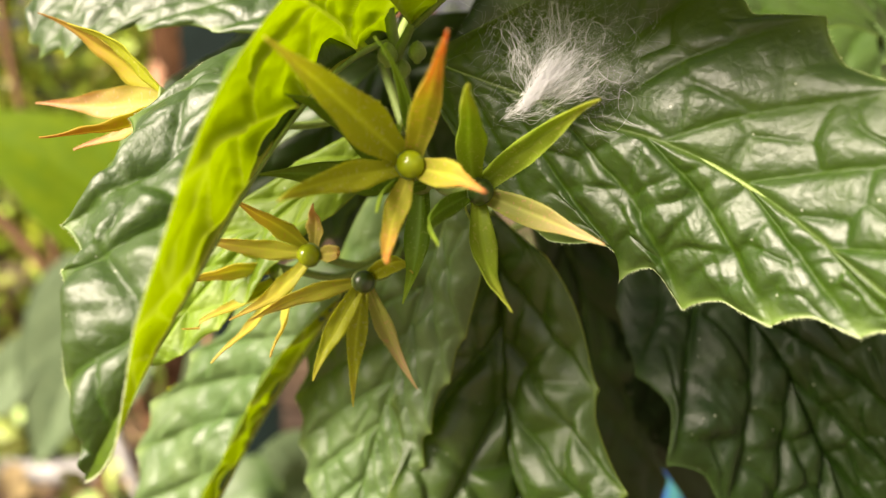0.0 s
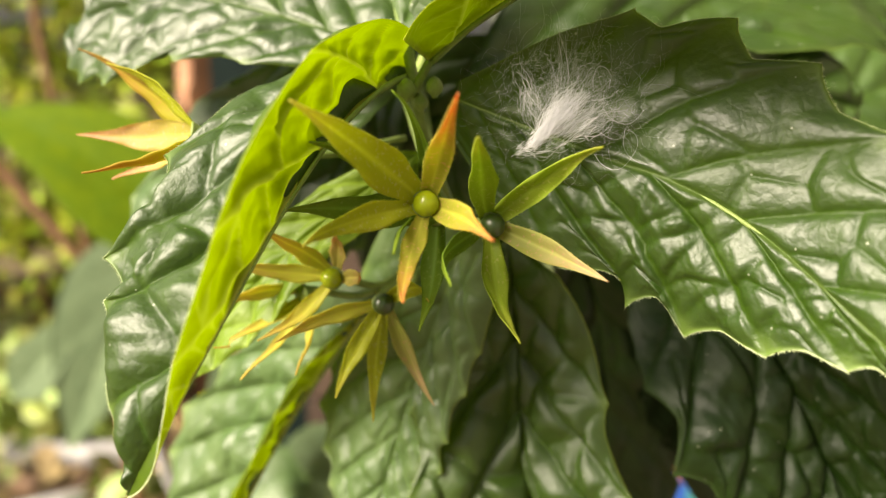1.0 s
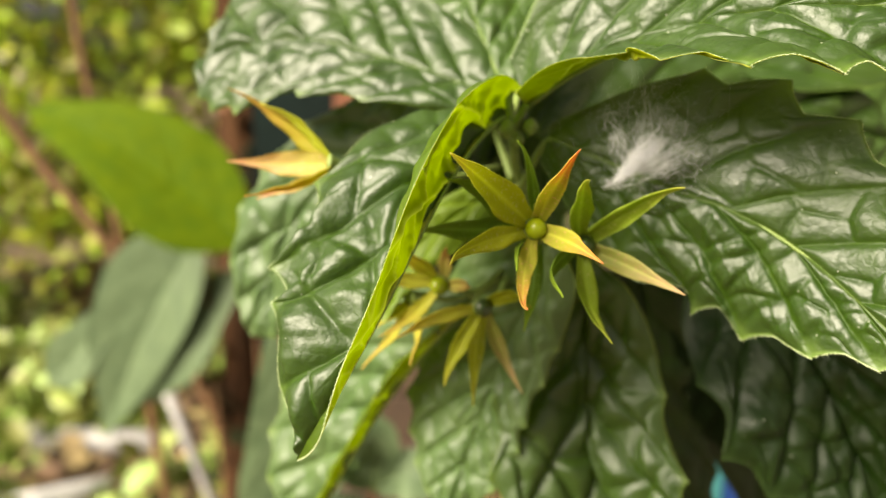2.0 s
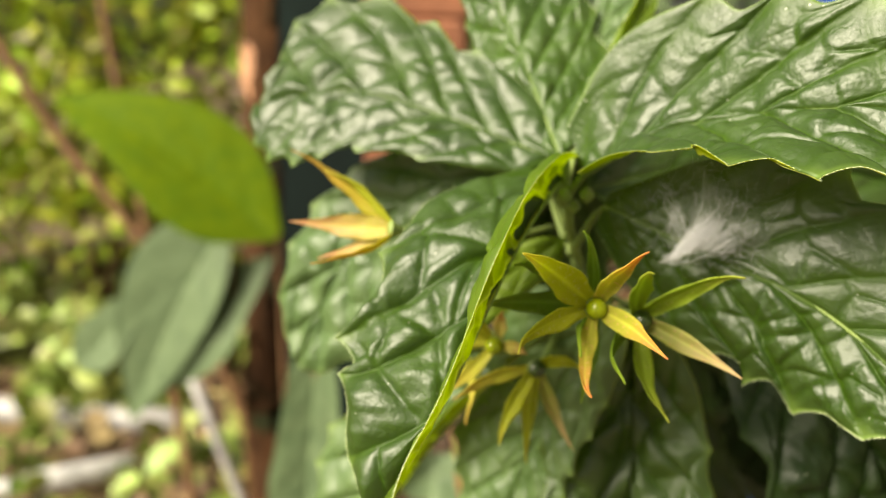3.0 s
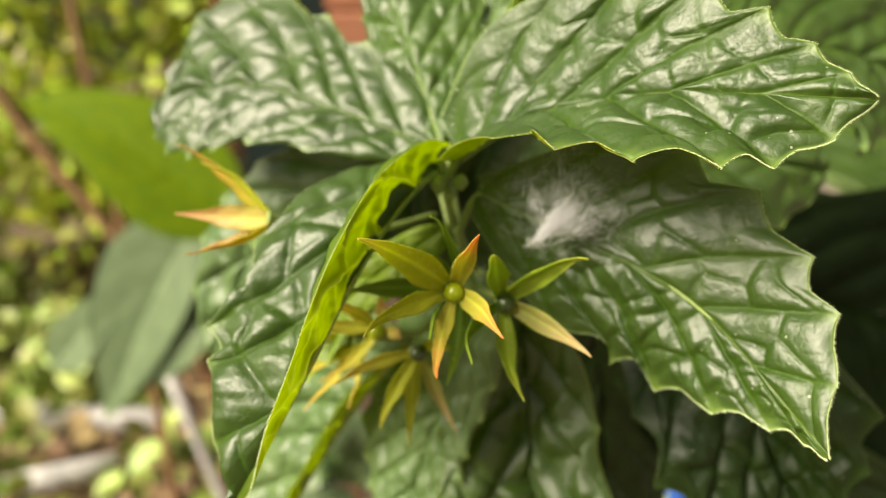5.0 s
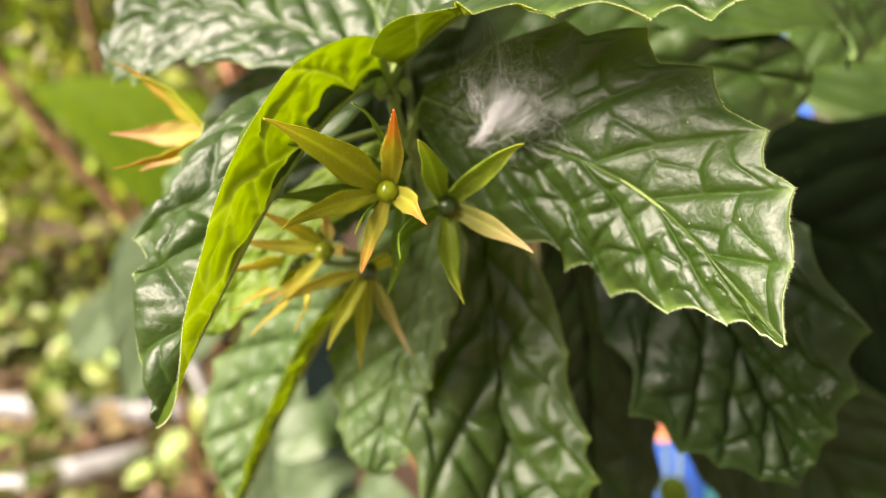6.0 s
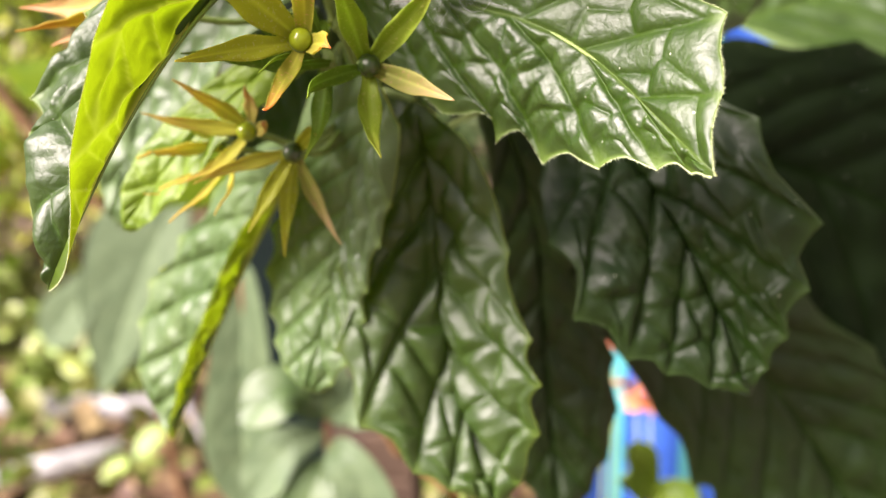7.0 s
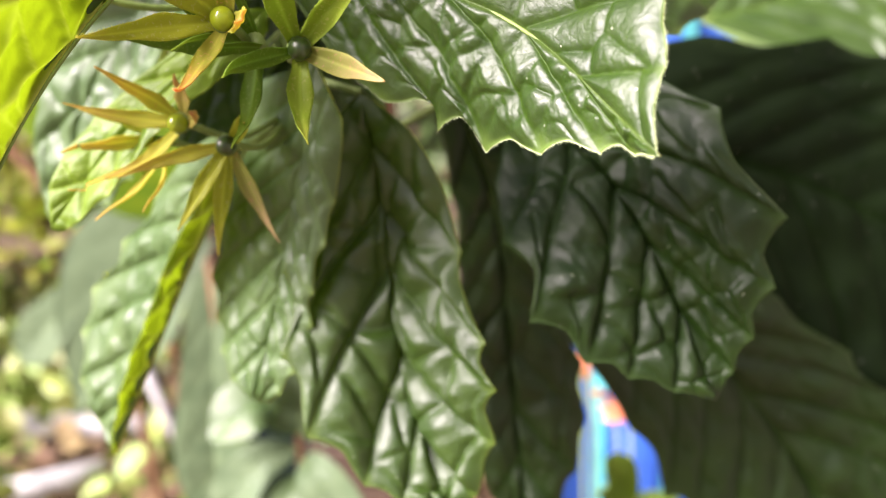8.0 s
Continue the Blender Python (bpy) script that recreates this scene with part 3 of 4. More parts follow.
def herbs():
    """Low green plants between the litter."""
    rnd = np.random.RandomState(5)
    out = []
    for _ in range(190):
        y = rnd.uniform(1.6, 5.0)
        x = -0.5 * y + rnd.uniform(-0.9, 1.0)
        if y < 2.7 and -2.7 < x < -0.75 and rnd.uniform() < 0.8:
            continue
        out += clump(rnd, 14, ((x, y, GROUND + 0.1), (0.11, 0.11, 0.1)), 0.12, 0.8)
    ob = new("ground_herbs", mesh_of("ground_herbs", *joined(out)))
    ob.data.materials.append(HERB)
    tagged(ob, "low light green weeds among the litter", "weeds", kind="stuff")


herbs()


def bush(label, centres, length, count, seed, skin, foot):
    rnd = np.random.RandomState(seed)
    t = thing("bush", label, "bush")
    out = []
    for c, h in centres:
        out += clump(rnd, count, (c, h), length)
    part("crown", mesh_of("crown", *joined(out)), skin, t)
    arms = []
    for c, h in centres:
        arms.append(tube_data([foot, ((foot[0] + c[0]) / 2, (foot[1] + c[1]) / 2, (GROUND + c[2]) / 2 + 0.1), tuple(c)], 0.025, 0.006, 6, 10))
    part("trunk", mesh_of("trunk", *joined(arms)), BARK, t)


bush("yellow-green leafy shrub behind the soil bed", [((-2.6, 4.0, 1.0), (0.7, 0.5, 0.8)), ((-2.1, 4.3, 0.5), (0.6, 0.5, 0.5)), ((-1.9, 4.6, 1.5), (0.6, 0.5, 0.7)), ((-3.3, 4.2, 0.4), (0.6, 0.5, 0.6)), ((-2.9, 4.2, 1.9), (0.7, 0.5, 0.5))], 0.11, 900, 11, HEDGE, (-2.4, 4.3, GROUND))
# this shrub's shade is put into its dark leaf colour
bush("dense shrub coloured dark green for shade", [((-0.9, 4.6, 1.2), (0.6, 0.5, 0.9)), ((-0.2, 4.4, 0.8), (0.5, 0.5, 0.8)), ((0.7, 3.6, 1.0), (0.7, 0.5, 0.9)), ((1.6, 3.0, 1.0), (0.6, 0.6, 0.9)), ((1.2, 3.3, 2.0), (0.7, 0.6, 0.6))], 0.1, 800, 12, plain("shade_leaves", (0.03, 0.06, 0.01), (0.07, 0.1, 0.02), 3, 0.6, island=1.0), (0.3, 4.2, GROUND))

# added shrub, its near-black leaves stand in for a deeply shaded gap
bush("near-black shrub added for the dark gap beside the board", [((-0.40, 1.45, 1.12), (0.09, 0.1, 0.2)), ((-0.36, 1.42, 0.9), (0.1, 0.1, 0.16)), ((-0.45, 1.5, 0.6), (0.12, 0.1, 0.2))], 0.06, 260, 13, plain("deep_shade_leaves", (0.008, 0.012, 0.004), (0.02, 0.022, 0.008), 8, 0.8, gloss=0.1, island=1.0), (-0.38, 1.5, GROUND))


# ---- a plain plastered wall, unseen, added to block the sky at the right ----
def blocking_wall():
    dull = plain("dull_plaster", (0.1, 0.09, 0.07), (0.17, 0.15, 0.11), 4, 0.9)
    for name, x0, x1, y0, y1, top, skin in (("unseen_wall_east", 0.95, 1.15, -1.5, 2.6, 2.9, dull),):
        v = [(x, y, z) for z in (GROUND, top) for x, y in ((x0, y0), (x1, y0), (x1, y1), (x0, y1))]
        f = [(3, 2, 1, 0), (4, 5, 6, 7)] + [(j, (j + 1) % 4, 4 + (j + 1) % 4, 4 + j) for j in range(4)]
        ob = new(name, mesh_of(name, v, f, False))
        ob.data.materials.append(skin)
        tagged(ob, "unseen plain plastered wall added to darken the right side", "wall", kind="structure")


blocking_wall()


# ---- the garden behind ----
def woody_stem(label, pts, r):
    ob = new("woody_stem", tube("woody_stem", pts, r, r * 0.7, 8, 30))
    ob.data.materials.append(BARK)
    tagged(ob, label, "stem")


woody_stem("thin reddish brown bare stem leaning", [(-0.45, 1.6, GROUND), (-0.62, 1.6, 0.5), (-0.80, 1.6, 0.834), (-0.98, 1.6, 1.07), (-1.10, 1.6, 1.27), (-1.35, 1.62, 1.7)], 0.014)
woody_stem("thin brown upright stem", [(-0.82, 1.85, GROUND), (-0.90, 1.82, 0.7), (-0.95, 1.8, 1.166), (-0.975, 1.8, 1.37), (-1.0, 1.8, 1.8)], 0.013)


def tree_trunk():
    """A rough brown trunk with furrowed bark and a pale patch."""
    t = thing("tree_trunk", "dark brown tree trunk with furrowed bark", "tree trunk")
    n, m = 48, 70
    v, f = [], []
    for i in range(m):
        k = i / (m - 1)
        z = GROUND + 2.9 * k
        for j in range(n):
            a = 2 * math.pi * j / n
            r = 0.062 - 0.016 * k + 0.03 * math.exp(-9 * k) + 0.009 * noise.noise(Vector((3 * math.cos(a), 3 * math.sin(a), z * 1.8))) + 0.005 * noise.noise(Vector((9 * math.cos(a), 9 * math.sin(a), z * 4)))
            v.append((-0.478 + 0.03 * (k - 0.5) + r * math.cos(a), 1.46 + r * math.sin(a), z))
    for i in range(m - 1):
        for j in range(n):
            f.append((i * n + j, i * n + (j + 1) % n, (i + 1) * n + (j + 1) % n, (i + 1) * n + j))
    f += [tuple(range(n))[::-1], tuple((m - 1) * n + j for j in range(n))]
    part("bark", mesh_of("bark", v, f), plain("furrowed_bark", (0.03, 0.014, 0.006), (0.1, 0.045, 0.018), 14, 0.9, bump=0.9, depth=0.01, gloss=0.15), t)
    # a pale peach patch over the bark at the front left
    v, f, rows, cols = [], [], 12, 8
    for i in range(rows + 1):
        for j in range(cols + 1):
            e, g = 2 * i / rows - 1, 2 * j / cols - 1
            g *= math.sqrt(max(0.0, 1 - e * e)) * (0.85 + 0.25 * math.sin(5 * e))
            a, r = math.radians(218 + 34 * g), 0.0585 - 0.012 * max(abs(e), abs(g)) ** 4
            v.append((-0.478 + r * math.cos(a), 1.46 + r * math.sin(a), 1.235 + 0.07 * e))
    for i in range(rows):
        for j in range(cols):
            q = i * (cols + 1) + j
            f.append((q, q + 1, q + cols + 2, q + cols + 1))
    part("pale_patch", mesh_of("pale_patch", v, f), plain("pale_peach", (0.36, 0.17, 0.09), (0.55, 0.3, 0.17), 30, 0.7), t, "pale peach patch on the trunk")


tree_trunk()


def broad_plant(label, foot, leaves):
    """A plant with a few broad plain leaves on thin stalks."""
    t = thing("broad_leaved_plant", label, "plant")
    part("stem", tube("stem", [foot, (foot[0], foot[1], foot[2] + 0.4), leaves[0]["mid"][0]], 0.006, 0.003, 8, 24), BARK, t)
    for i, k in enumerate(leaves):
        top = k.pop("top")
        leaf(t, top, UNDER_DULL, None, "", seed=90 + i, teeth=5, tooth=0.0, puff=0.00035, fine=0.5, thick=0.001, **k)
    return t


OVAL = leaf_skin("smooth_bright_leaf", (0.08, 0.155, 0.002), (0.15, 0.22, 0.003), (0.12, 0.2, 0.01), (0.11, 0.18, 0.006), rough=0.7, gloss=0.15, glow=0.3)
BLUISH = leaf_skin("bluish_green_leaf", (0.08, 0.13, 0.06), (0.13, 0.19, 0.09), (0.1, 0.15, 0.07), (0.08, 0.13, 0.06), rough=0.6, gloss=0.4, glow=0.1)
broad_plant("smooth bright green oval leaves on a stalk", (-0.40, 1.25, GROUND), [
    dict(mid=[(-0.40, 1.2, 0.985), (-0.50, 1.2, 1.06), (-0.62, 1.2, 1.14), (-0.755, 1.2, 1.195)], face=(0.1, -0.75, 0.6), width=(0.095, 0.1), prof=((0.1, 0.8, 1.0, 0.9, 0.66, 0.42, 0.0), (0.1, 0.7, 1.0, 0.98, 0.75, 0.45, 0.0)), top=OVAL)])
broad_plant("dull bluish green lobed leaves drooping", (-0.50, 1.34, GROUND), [
    dict(mid=[(-0.52, 1.3, 0.99), (-0.60, 1.3, 0.86), (-0.66, 1.3, 0.74), (-0.722, 1.3, 0.59)], face=(0.0, -0.9, 0.3), width=(0.075, 0.11), prof=((0.2, 0.8, 1.0, 0.95, 0.8, 0.45, 0.0), (0.3, 0.8, 1.0, 0.9, 0.7, 0.35, 0.0)), top=BLUISH),
    dict(mid=[(-0.665, 1.305, 0.67), (-0.592, 1.305, 0.775), (-0.525, 1.31, 0.855), (-0.44, 1.31, 0.925)], face=(0.1, -0.9, 0.4), width=(0.05, 0.075), prof=((0.3, 0.8, 1.0, 0.95, 0.8, 0.5, 0.0), (0.3, 0.7, 1.0, 1.0, 0.8, 0.5, 0.0)), top=BLUISH),
    dict(mid=[(-0.66, 1.315, 0.86), (-0.73, 1.31, 0.79), (-0.82, 1.31, 0.69)], face=(0.0, -0.9, 0.3), width=(0.05, 0.05), prof=(0.5, 0.6), top=BLUISH)])
broad_plant("dull bluish green lobed leaves drooping", (-0.19, 0.64, GROUND), [
    dict(mid=[(-0.185, 0.6, 1.07), (-0.188, 0.6, 1.0), (-0.195, 0.6, 0.92), (-0.2, 0.6, 0.83)], face=(0.0, -0.9, 0.3), width=(0.034, 0.034), prof=(0.4, 0.5), top=BLUISH)])


broad_plant("small light green leaves low behind the shrub", (-0.1, 0.53, GROUND), [
    dict(mid=[(-0.10, 0.52, 0.96), (-0.112, 0.51, 0.985), (-0.13, 0.50, 0.99), (-0.155, 0.49, 0.97)], face=(-0.1, -0.7, 0.7), width=(0.022, 0.022), top=TOP_PALE),
    dict(mid=[(-0.10, 0.52, 0.96), (-0.095, 0.51, 0.99), (-0.10, 0.50, 1.01), (-0.12, 0.49, 1.02)], face=(0.1, -0.8, 0.5), width=(0.02, 0.02), top=BLUISH),
    dict(mid=[(-0.10, 0.52, 0.94), (-0.085, 0.50, 0.94), (-0.07, 0.49, 0.92), (-0.06, 0.48, 0.88)], face=(0.1, -0.8, 0.5), width=(0.022, 0.022), top=BLUISH),
    dict(mid=[(-0.10, 0.52, 0.93), (-0.11, 0.50, 0.91), (-0.12, 0.49, 0.87)], face=(-0.1, -0.9, 0.3), width=(0.024, 0.024), top=TOP_PALE),
    dict(mid=[(-0.10, 0.52, 0.95), (-0.13, 0.51, 0.94), (-0.16, 0.50, 0.90)], face=(-0.1, -0.9, 0.4), width=(0.02, 0.02), top=BLUISH),
    dict(mid=[(-0.10, 0.52, 0.96), (-0.075, 0.51, 0.98), (-0.05, 0.50, 0.97)], face=(0.1, -0.8, 0.5), width=(0.02, 0.02), top=BLUISH)])
broad_plant("small light green leaves before the blue sheet", (0.14, 0.53, GROUND), [
    dict(mid=[(0.14, 0.52, 0.90), (0.13, 0.51, 0.925), (0.122, 0.50, 0.945), (0.115, 0.49, 0.955)], face=(0.1, -0.8, 0.5), width=(0.018, 0.018), top=TOP_LIME),
    dict(mid=[(0.14, 0.52, 0.90), (0.152, 0.51, 0.91), (0.17, 0.50, 0.905)], face=(0.1, -0.8, 0.5), width=(0.016, 0.016), top=TOP_LIME),
    dict(mid=[(0.14, 0.52, 0.88), (0.138, 0.51, 0.87), (0.135, 0.50, 0.84)], face=(0.1, -0.8, 0.5), width=(0.018, 0.018), top=TOP_LIME)])


def pipe(name, label, a, b, r, skin):
    ob = new(name, tube(name, [a, tuple((np.array(a) + np.array(b)) / 2), b], r, r, 12, 6))
    ob.data.materials.append(skin)
    tagged(ob, label, "pipe")


pipe("metal_pipe", "shiny pale metal pipe lying on the soil", (-2.3, 1.8, GROUND + 0.05), (-1.3, 2.42, GROUND + 0.06), 0.045, METAL)
pipe("metal_pipe", "shiny pale metal pipe lying on the soil", (-2.6, 2.75, GROUND + 0.06), (-1.2, 2.75, GROUND + 0.06), 0.05, GREY)
pipe("prop_stick", "thin grey stick standing in the soil", (-0.40, 1.5, GROUND), (-0.69, 1.5, 0.62), 0.012, GREY)


# ---- the shrub in front ----
shrub = thing("flowering_shrub", "leafy shrub with crinkled toothed leaves and star-shaped seed cups", "shrub")
NODE = (-0.0095, 0.177, 1.262)
part("stem", tube("stem", [(0.02, 0.33, GROUND), (0.02, 0.31, 0.5), (0.02, 0.27, 0.95), (0.018, 0.238, 1.15), (0.006, 0.212, 1.205), (-0.006, 0.192, 1.238), NODE, (-0.0105, 0.179, 1.266)], 0.007, 0.0012, 10, 60), STALK, shrub)

# right leaf with the silk on it
leaf(shrub, TOP, UNDER, [(-0.006, 0.188, 1.24), (-0.002, 0.182, 1.25)], "broad glossy dark green crinkled leaf with white silk near its base", 0.0007, 1,
     mid=[(0.000, 0.176, 1.2545), (0.028, 0.163, 1.2445), (0.041, 0.153, 1.2405), (0.054, 0.143, 1.233), (0.071, 0.115, 1.2155)],
     face=(-0.48, -0.76, 0.36), width=(0.0305, 0.0272), angle=(8, -24), curl=((4, 8), 0), prof=((0.12, 0.66, 1.0, 0.97, 0.85, 0.63, 0.0), (0.25, 0.7, 0.95, 1.0, 0.87, 0.41, 0.0)), teeth=7, tooth=(0.17, 0.26), puff=(0.0016, 0.0029), cell=(1.2, 1.05), rake=(0.95, 1.6), spread=1.0, fine=1.7)
# upper right leaf
leaf(shrub, TOP, UNDER, [(-0.0095, 0.18, 1.255)], "glossy green crinkled leaf with one half raised", 0.0006, 2,
     mid=[(-0.006, 0.178, 1.262), (0.010, 0.165, 1.274), (0.024, 0.154, 1.279), (0.041, 0.139, 1.283), (0.0733, 0.1218, 1.2835)],
     face=(-0.35, -0.5, 0.8), width=(0.031, 0.030), angle=(25, (36, -38)), curl=(20, 0), prof=((0.45, 0.82, 1.0, 0.96, 0.8, 0.46, 0.0), (0.35, 0.9)), teeth=7, tooth=0.24, puff=0.0024, fine=1.5)
# upper left leaf
leaf(shrub, TOP, UNDER, [(-0.0095, 0.185, 1.258)], "glossy crinkled green leaf with a blunt toothed end", 0.0, 3,
     mid=[(-0.012, 0.193, 1.263), (-0.045, 0.206, 1.273), (-0.076, 0.222, 1.278), (-0.109, 0.236, 1.272)],
     face=(-0.1, -0.6, 0.75), width=(0.028, 0.040), angle=(0, 10), curl=(-20, 10), prof=(0.5, 0.4), teeth=7, tooth=0.15, puff=0.0024, fine=1.3)
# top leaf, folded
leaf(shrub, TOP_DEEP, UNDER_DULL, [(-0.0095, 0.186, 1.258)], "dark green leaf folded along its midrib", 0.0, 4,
     mid=[(-0.011, 0.192, 1.264), (-0.0215, 0.215, 1.287), (-0.0315, 0.235, 1.306), (-0.045, 0.255, 1.335)],
     face=(0.22, -0.86, 0.42), width=(0.015, 0.03), angle=(-52, 10), curl=(0, 0), prof=(0.35, 0.7), teeth=8, tooth=0.1)
# pale narrow leaf behind the folded one
leaf(shrub, TOP_PALE, UNDER_DULL, [(-0.0095, 0.188, 1.258)], "pale grey-green narrow leaf rising behind the folded one", 0.0, 19, fine=0.7,
     mid=[(-0.008, 0.2, 1.268), (-0.002, 0.22, 1.288), (0.004, 0.238, 1.308), (0.008, 0.25, 1.33)],
     face=(-0.2, -0.8, 0.5), width=(0.008, 0.008), angle=(-8, -8), curl=(0, 0), prof=(0.5, 0.6), teeth=7, tooth=0.05)
leaf(shrub, TOP_LIME, UNDER, [(-0.0095, 0.186, 1.258)], "young lime green leaf standing upright", 0.0, 23, fine=0.6,
     mid=[(-0.007, 0.195, 1.266), (0.001, 0.21, 1.285), (0.009, 0.222, 1.303), (0.014, 0.232, 1.322)],
     face=(0.5, -0.8, 0.3), width=(0.004, 0.006), angle=(35, 35), curl=(0, 0), prof=(0.5, 0.6), teeth=6, tooth=0.05, puff=0.001)
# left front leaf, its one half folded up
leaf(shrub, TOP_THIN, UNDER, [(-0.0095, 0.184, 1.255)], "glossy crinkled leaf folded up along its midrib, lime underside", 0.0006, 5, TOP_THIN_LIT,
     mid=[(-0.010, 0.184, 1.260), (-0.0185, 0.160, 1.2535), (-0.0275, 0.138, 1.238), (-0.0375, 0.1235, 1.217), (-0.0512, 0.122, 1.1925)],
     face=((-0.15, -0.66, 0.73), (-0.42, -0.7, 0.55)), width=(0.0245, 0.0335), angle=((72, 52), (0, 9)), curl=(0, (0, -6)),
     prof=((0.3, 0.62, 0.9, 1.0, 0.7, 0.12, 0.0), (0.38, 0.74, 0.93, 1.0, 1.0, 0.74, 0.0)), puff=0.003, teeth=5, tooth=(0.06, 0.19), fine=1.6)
# leaf behind the left seed cup
leaf(shrub, TOP_PALE, UNDER_DULL, [(-0.008, 0.195, 1.24)], "pale green crinkled leaf hanging behind a seed cup", 0.0, 6,
     mid=[(-0.014, 0.208, 1.257), (-0.048, 0.226, 1.249), (-0.080, 0.240, 1.219), (-0.0995, 0.243, 1.1765)],
     face=(-0.25, -0.8, 0.5), width=(0.033, 0.026), angle=(5, 5), curl=(0, 0), prof=(0.4, 0.65), teeth=7, tooth=0.13)
# lime leaf behind the seed cups
leaf(shrub, TOP_LIME, UNDER, [(-0.007, 0.19, 1.245)], "thin lime green leaf behind the seed cups", 0.0, 16,
     mid=[(-0.008, 0.192, 1.242), (-0.028, 0.188, 1.228), (-0.048, 0.184, 1.21), (-0.0645, 0.18, 1.19)],
     face=(-0.1, -0.8, 0.6), width=(0.012, 0.0105), angle=(10, 10), curl=(0, 0), prof=(0.45, 0.75), teeth=6, tooth=0.1, puff=0.0018)
# hanging middle leaf
leaf(shrub, TOP_DEEP, UNDER, [(-0.006, 0.21, 1.225)], "dark green crinkled leaf hanging straight down", 0.0, 7,
     mid=[(0.012, 0.198, 1.222), (0.016, 0.206, 1.19), (0.017, 0.204, 1.167), (0.022, 0.198, 1.138), (0.034, 0.187, 1.106)],
     face=(-0.12, -0.92, 0.34), width=(0.034, 0.034), angle=(34, 24), curl=(0, 0), prof=((0.45, 0.75), (0.45, 0.95)), teeth=6, tooth=0.15, puff=0.0034, fine=1.3)
# right hanging leaf, shade put into its dark colour
leaf(shrub, TOP_DARK, UNDER_DULL, [(0.002, 0.24, 1.2), (0.03, 0.24, 1.215)], "crinkled leaf with a toothed rim, coloured dark for shade", 0.0, 8,
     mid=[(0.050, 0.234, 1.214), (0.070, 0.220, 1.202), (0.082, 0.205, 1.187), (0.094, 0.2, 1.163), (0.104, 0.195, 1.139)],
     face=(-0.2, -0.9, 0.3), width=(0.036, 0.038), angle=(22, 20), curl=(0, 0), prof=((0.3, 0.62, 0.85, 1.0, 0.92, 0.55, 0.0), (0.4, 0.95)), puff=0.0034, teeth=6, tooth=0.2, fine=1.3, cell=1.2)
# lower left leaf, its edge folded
leaf(shrub, TOP_PALE, UNDER, [(-0.008, 0.2, 1.215)], "pale green hanging leaf, one folded-up side coloured lime for light shining through", 0.0, 9, TOP_THIN_LIT,
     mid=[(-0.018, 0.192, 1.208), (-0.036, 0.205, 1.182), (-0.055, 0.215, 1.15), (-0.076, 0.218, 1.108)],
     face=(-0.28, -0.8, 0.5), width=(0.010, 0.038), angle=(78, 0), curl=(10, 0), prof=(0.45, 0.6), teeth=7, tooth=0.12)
# pale leaf behind it
leaf(shrub, TOP_PALE, UNDER, [(-0.006, 0.21, 1.215)], "pale green crinkled leaf hanging behind others", 0.0, 10,
     mid=[(0.004, 0.186, 1.230), (-0.008, 0.199, 1.19), (-0.016, 0.205, 1.163), (-0.024, 0.205, 1.132)],
     face=(-0.42, -0.76, 0.5), width=(0.018, 0.032), angle=(4, 4), curl=(0, 0), prof=(0.28, 0.6), teeth=8, tooth=0.12)
# leaves deeper in
leaf(shrub, TOP_MID, UNDER_DULL, [(-0.006, 0.2, 1.235)], "mid green leaf hidden behind the seed cups", 0.0, 24, fine=0.7,
     mid=[(-0.012, 0.236, 1.262), (-0.028, 0.25, 1.246), (-0.044, 0.255, 1.222), (-0.058, 0.255, 1.198)],
     face=(-0.25, -0.85, 0.45), width=(0.024, 0.026), angle=(5, 5), curl=(0, 0), prof=(0.3, 0.6), teeth=6, tooth=0.12)
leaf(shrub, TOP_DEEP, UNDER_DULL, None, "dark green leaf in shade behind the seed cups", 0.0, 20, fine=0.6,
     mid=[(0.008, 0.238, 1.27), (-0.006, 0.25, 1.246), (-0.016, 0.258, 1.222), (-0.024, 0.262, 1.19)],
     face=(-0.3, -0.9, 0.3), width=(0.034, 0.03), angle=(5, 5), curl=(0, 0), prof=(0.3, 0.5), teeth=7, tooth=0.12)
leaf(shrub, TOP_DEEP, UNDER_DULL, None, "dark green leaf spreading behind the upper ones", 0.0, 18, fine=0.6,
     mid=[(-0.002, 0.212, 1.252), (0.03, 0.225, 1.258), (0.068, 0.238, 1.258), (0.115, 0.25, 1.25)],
     face=(-0.3, -0.85, 0.4), width=(0.03, 0.034), angle=(5, 5), curl=(0, 0), prof=(0.25, 0.6), teeth=7, tooth=0.12)
leaf(shrub, TOP_SHADE, UNDER_DULL, None, "leaf painted near black for deep shade", 0.0, 11, fine=0.6,
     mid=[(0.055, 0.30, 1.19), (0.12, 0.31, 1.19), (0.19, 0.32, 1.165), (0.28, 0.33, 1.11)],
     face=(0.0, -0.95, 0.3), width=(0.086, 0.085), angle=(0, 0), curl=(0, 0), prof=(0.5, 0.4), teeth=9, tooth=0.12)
leaf(shrub, TOP_DARK, UNDER_DULL, None, "leaf hanging low, its shade painted as dark green", 0.0, 12, fine=0.6,
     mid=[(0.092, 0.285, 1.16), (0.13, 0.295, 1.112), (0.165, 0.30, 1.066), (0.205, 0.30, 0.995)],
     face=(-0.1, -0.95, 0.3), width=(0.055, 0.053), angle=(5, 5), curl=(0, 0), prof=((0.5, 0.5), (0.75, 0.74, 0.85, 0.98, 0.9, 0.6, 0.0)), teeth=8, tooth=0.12)
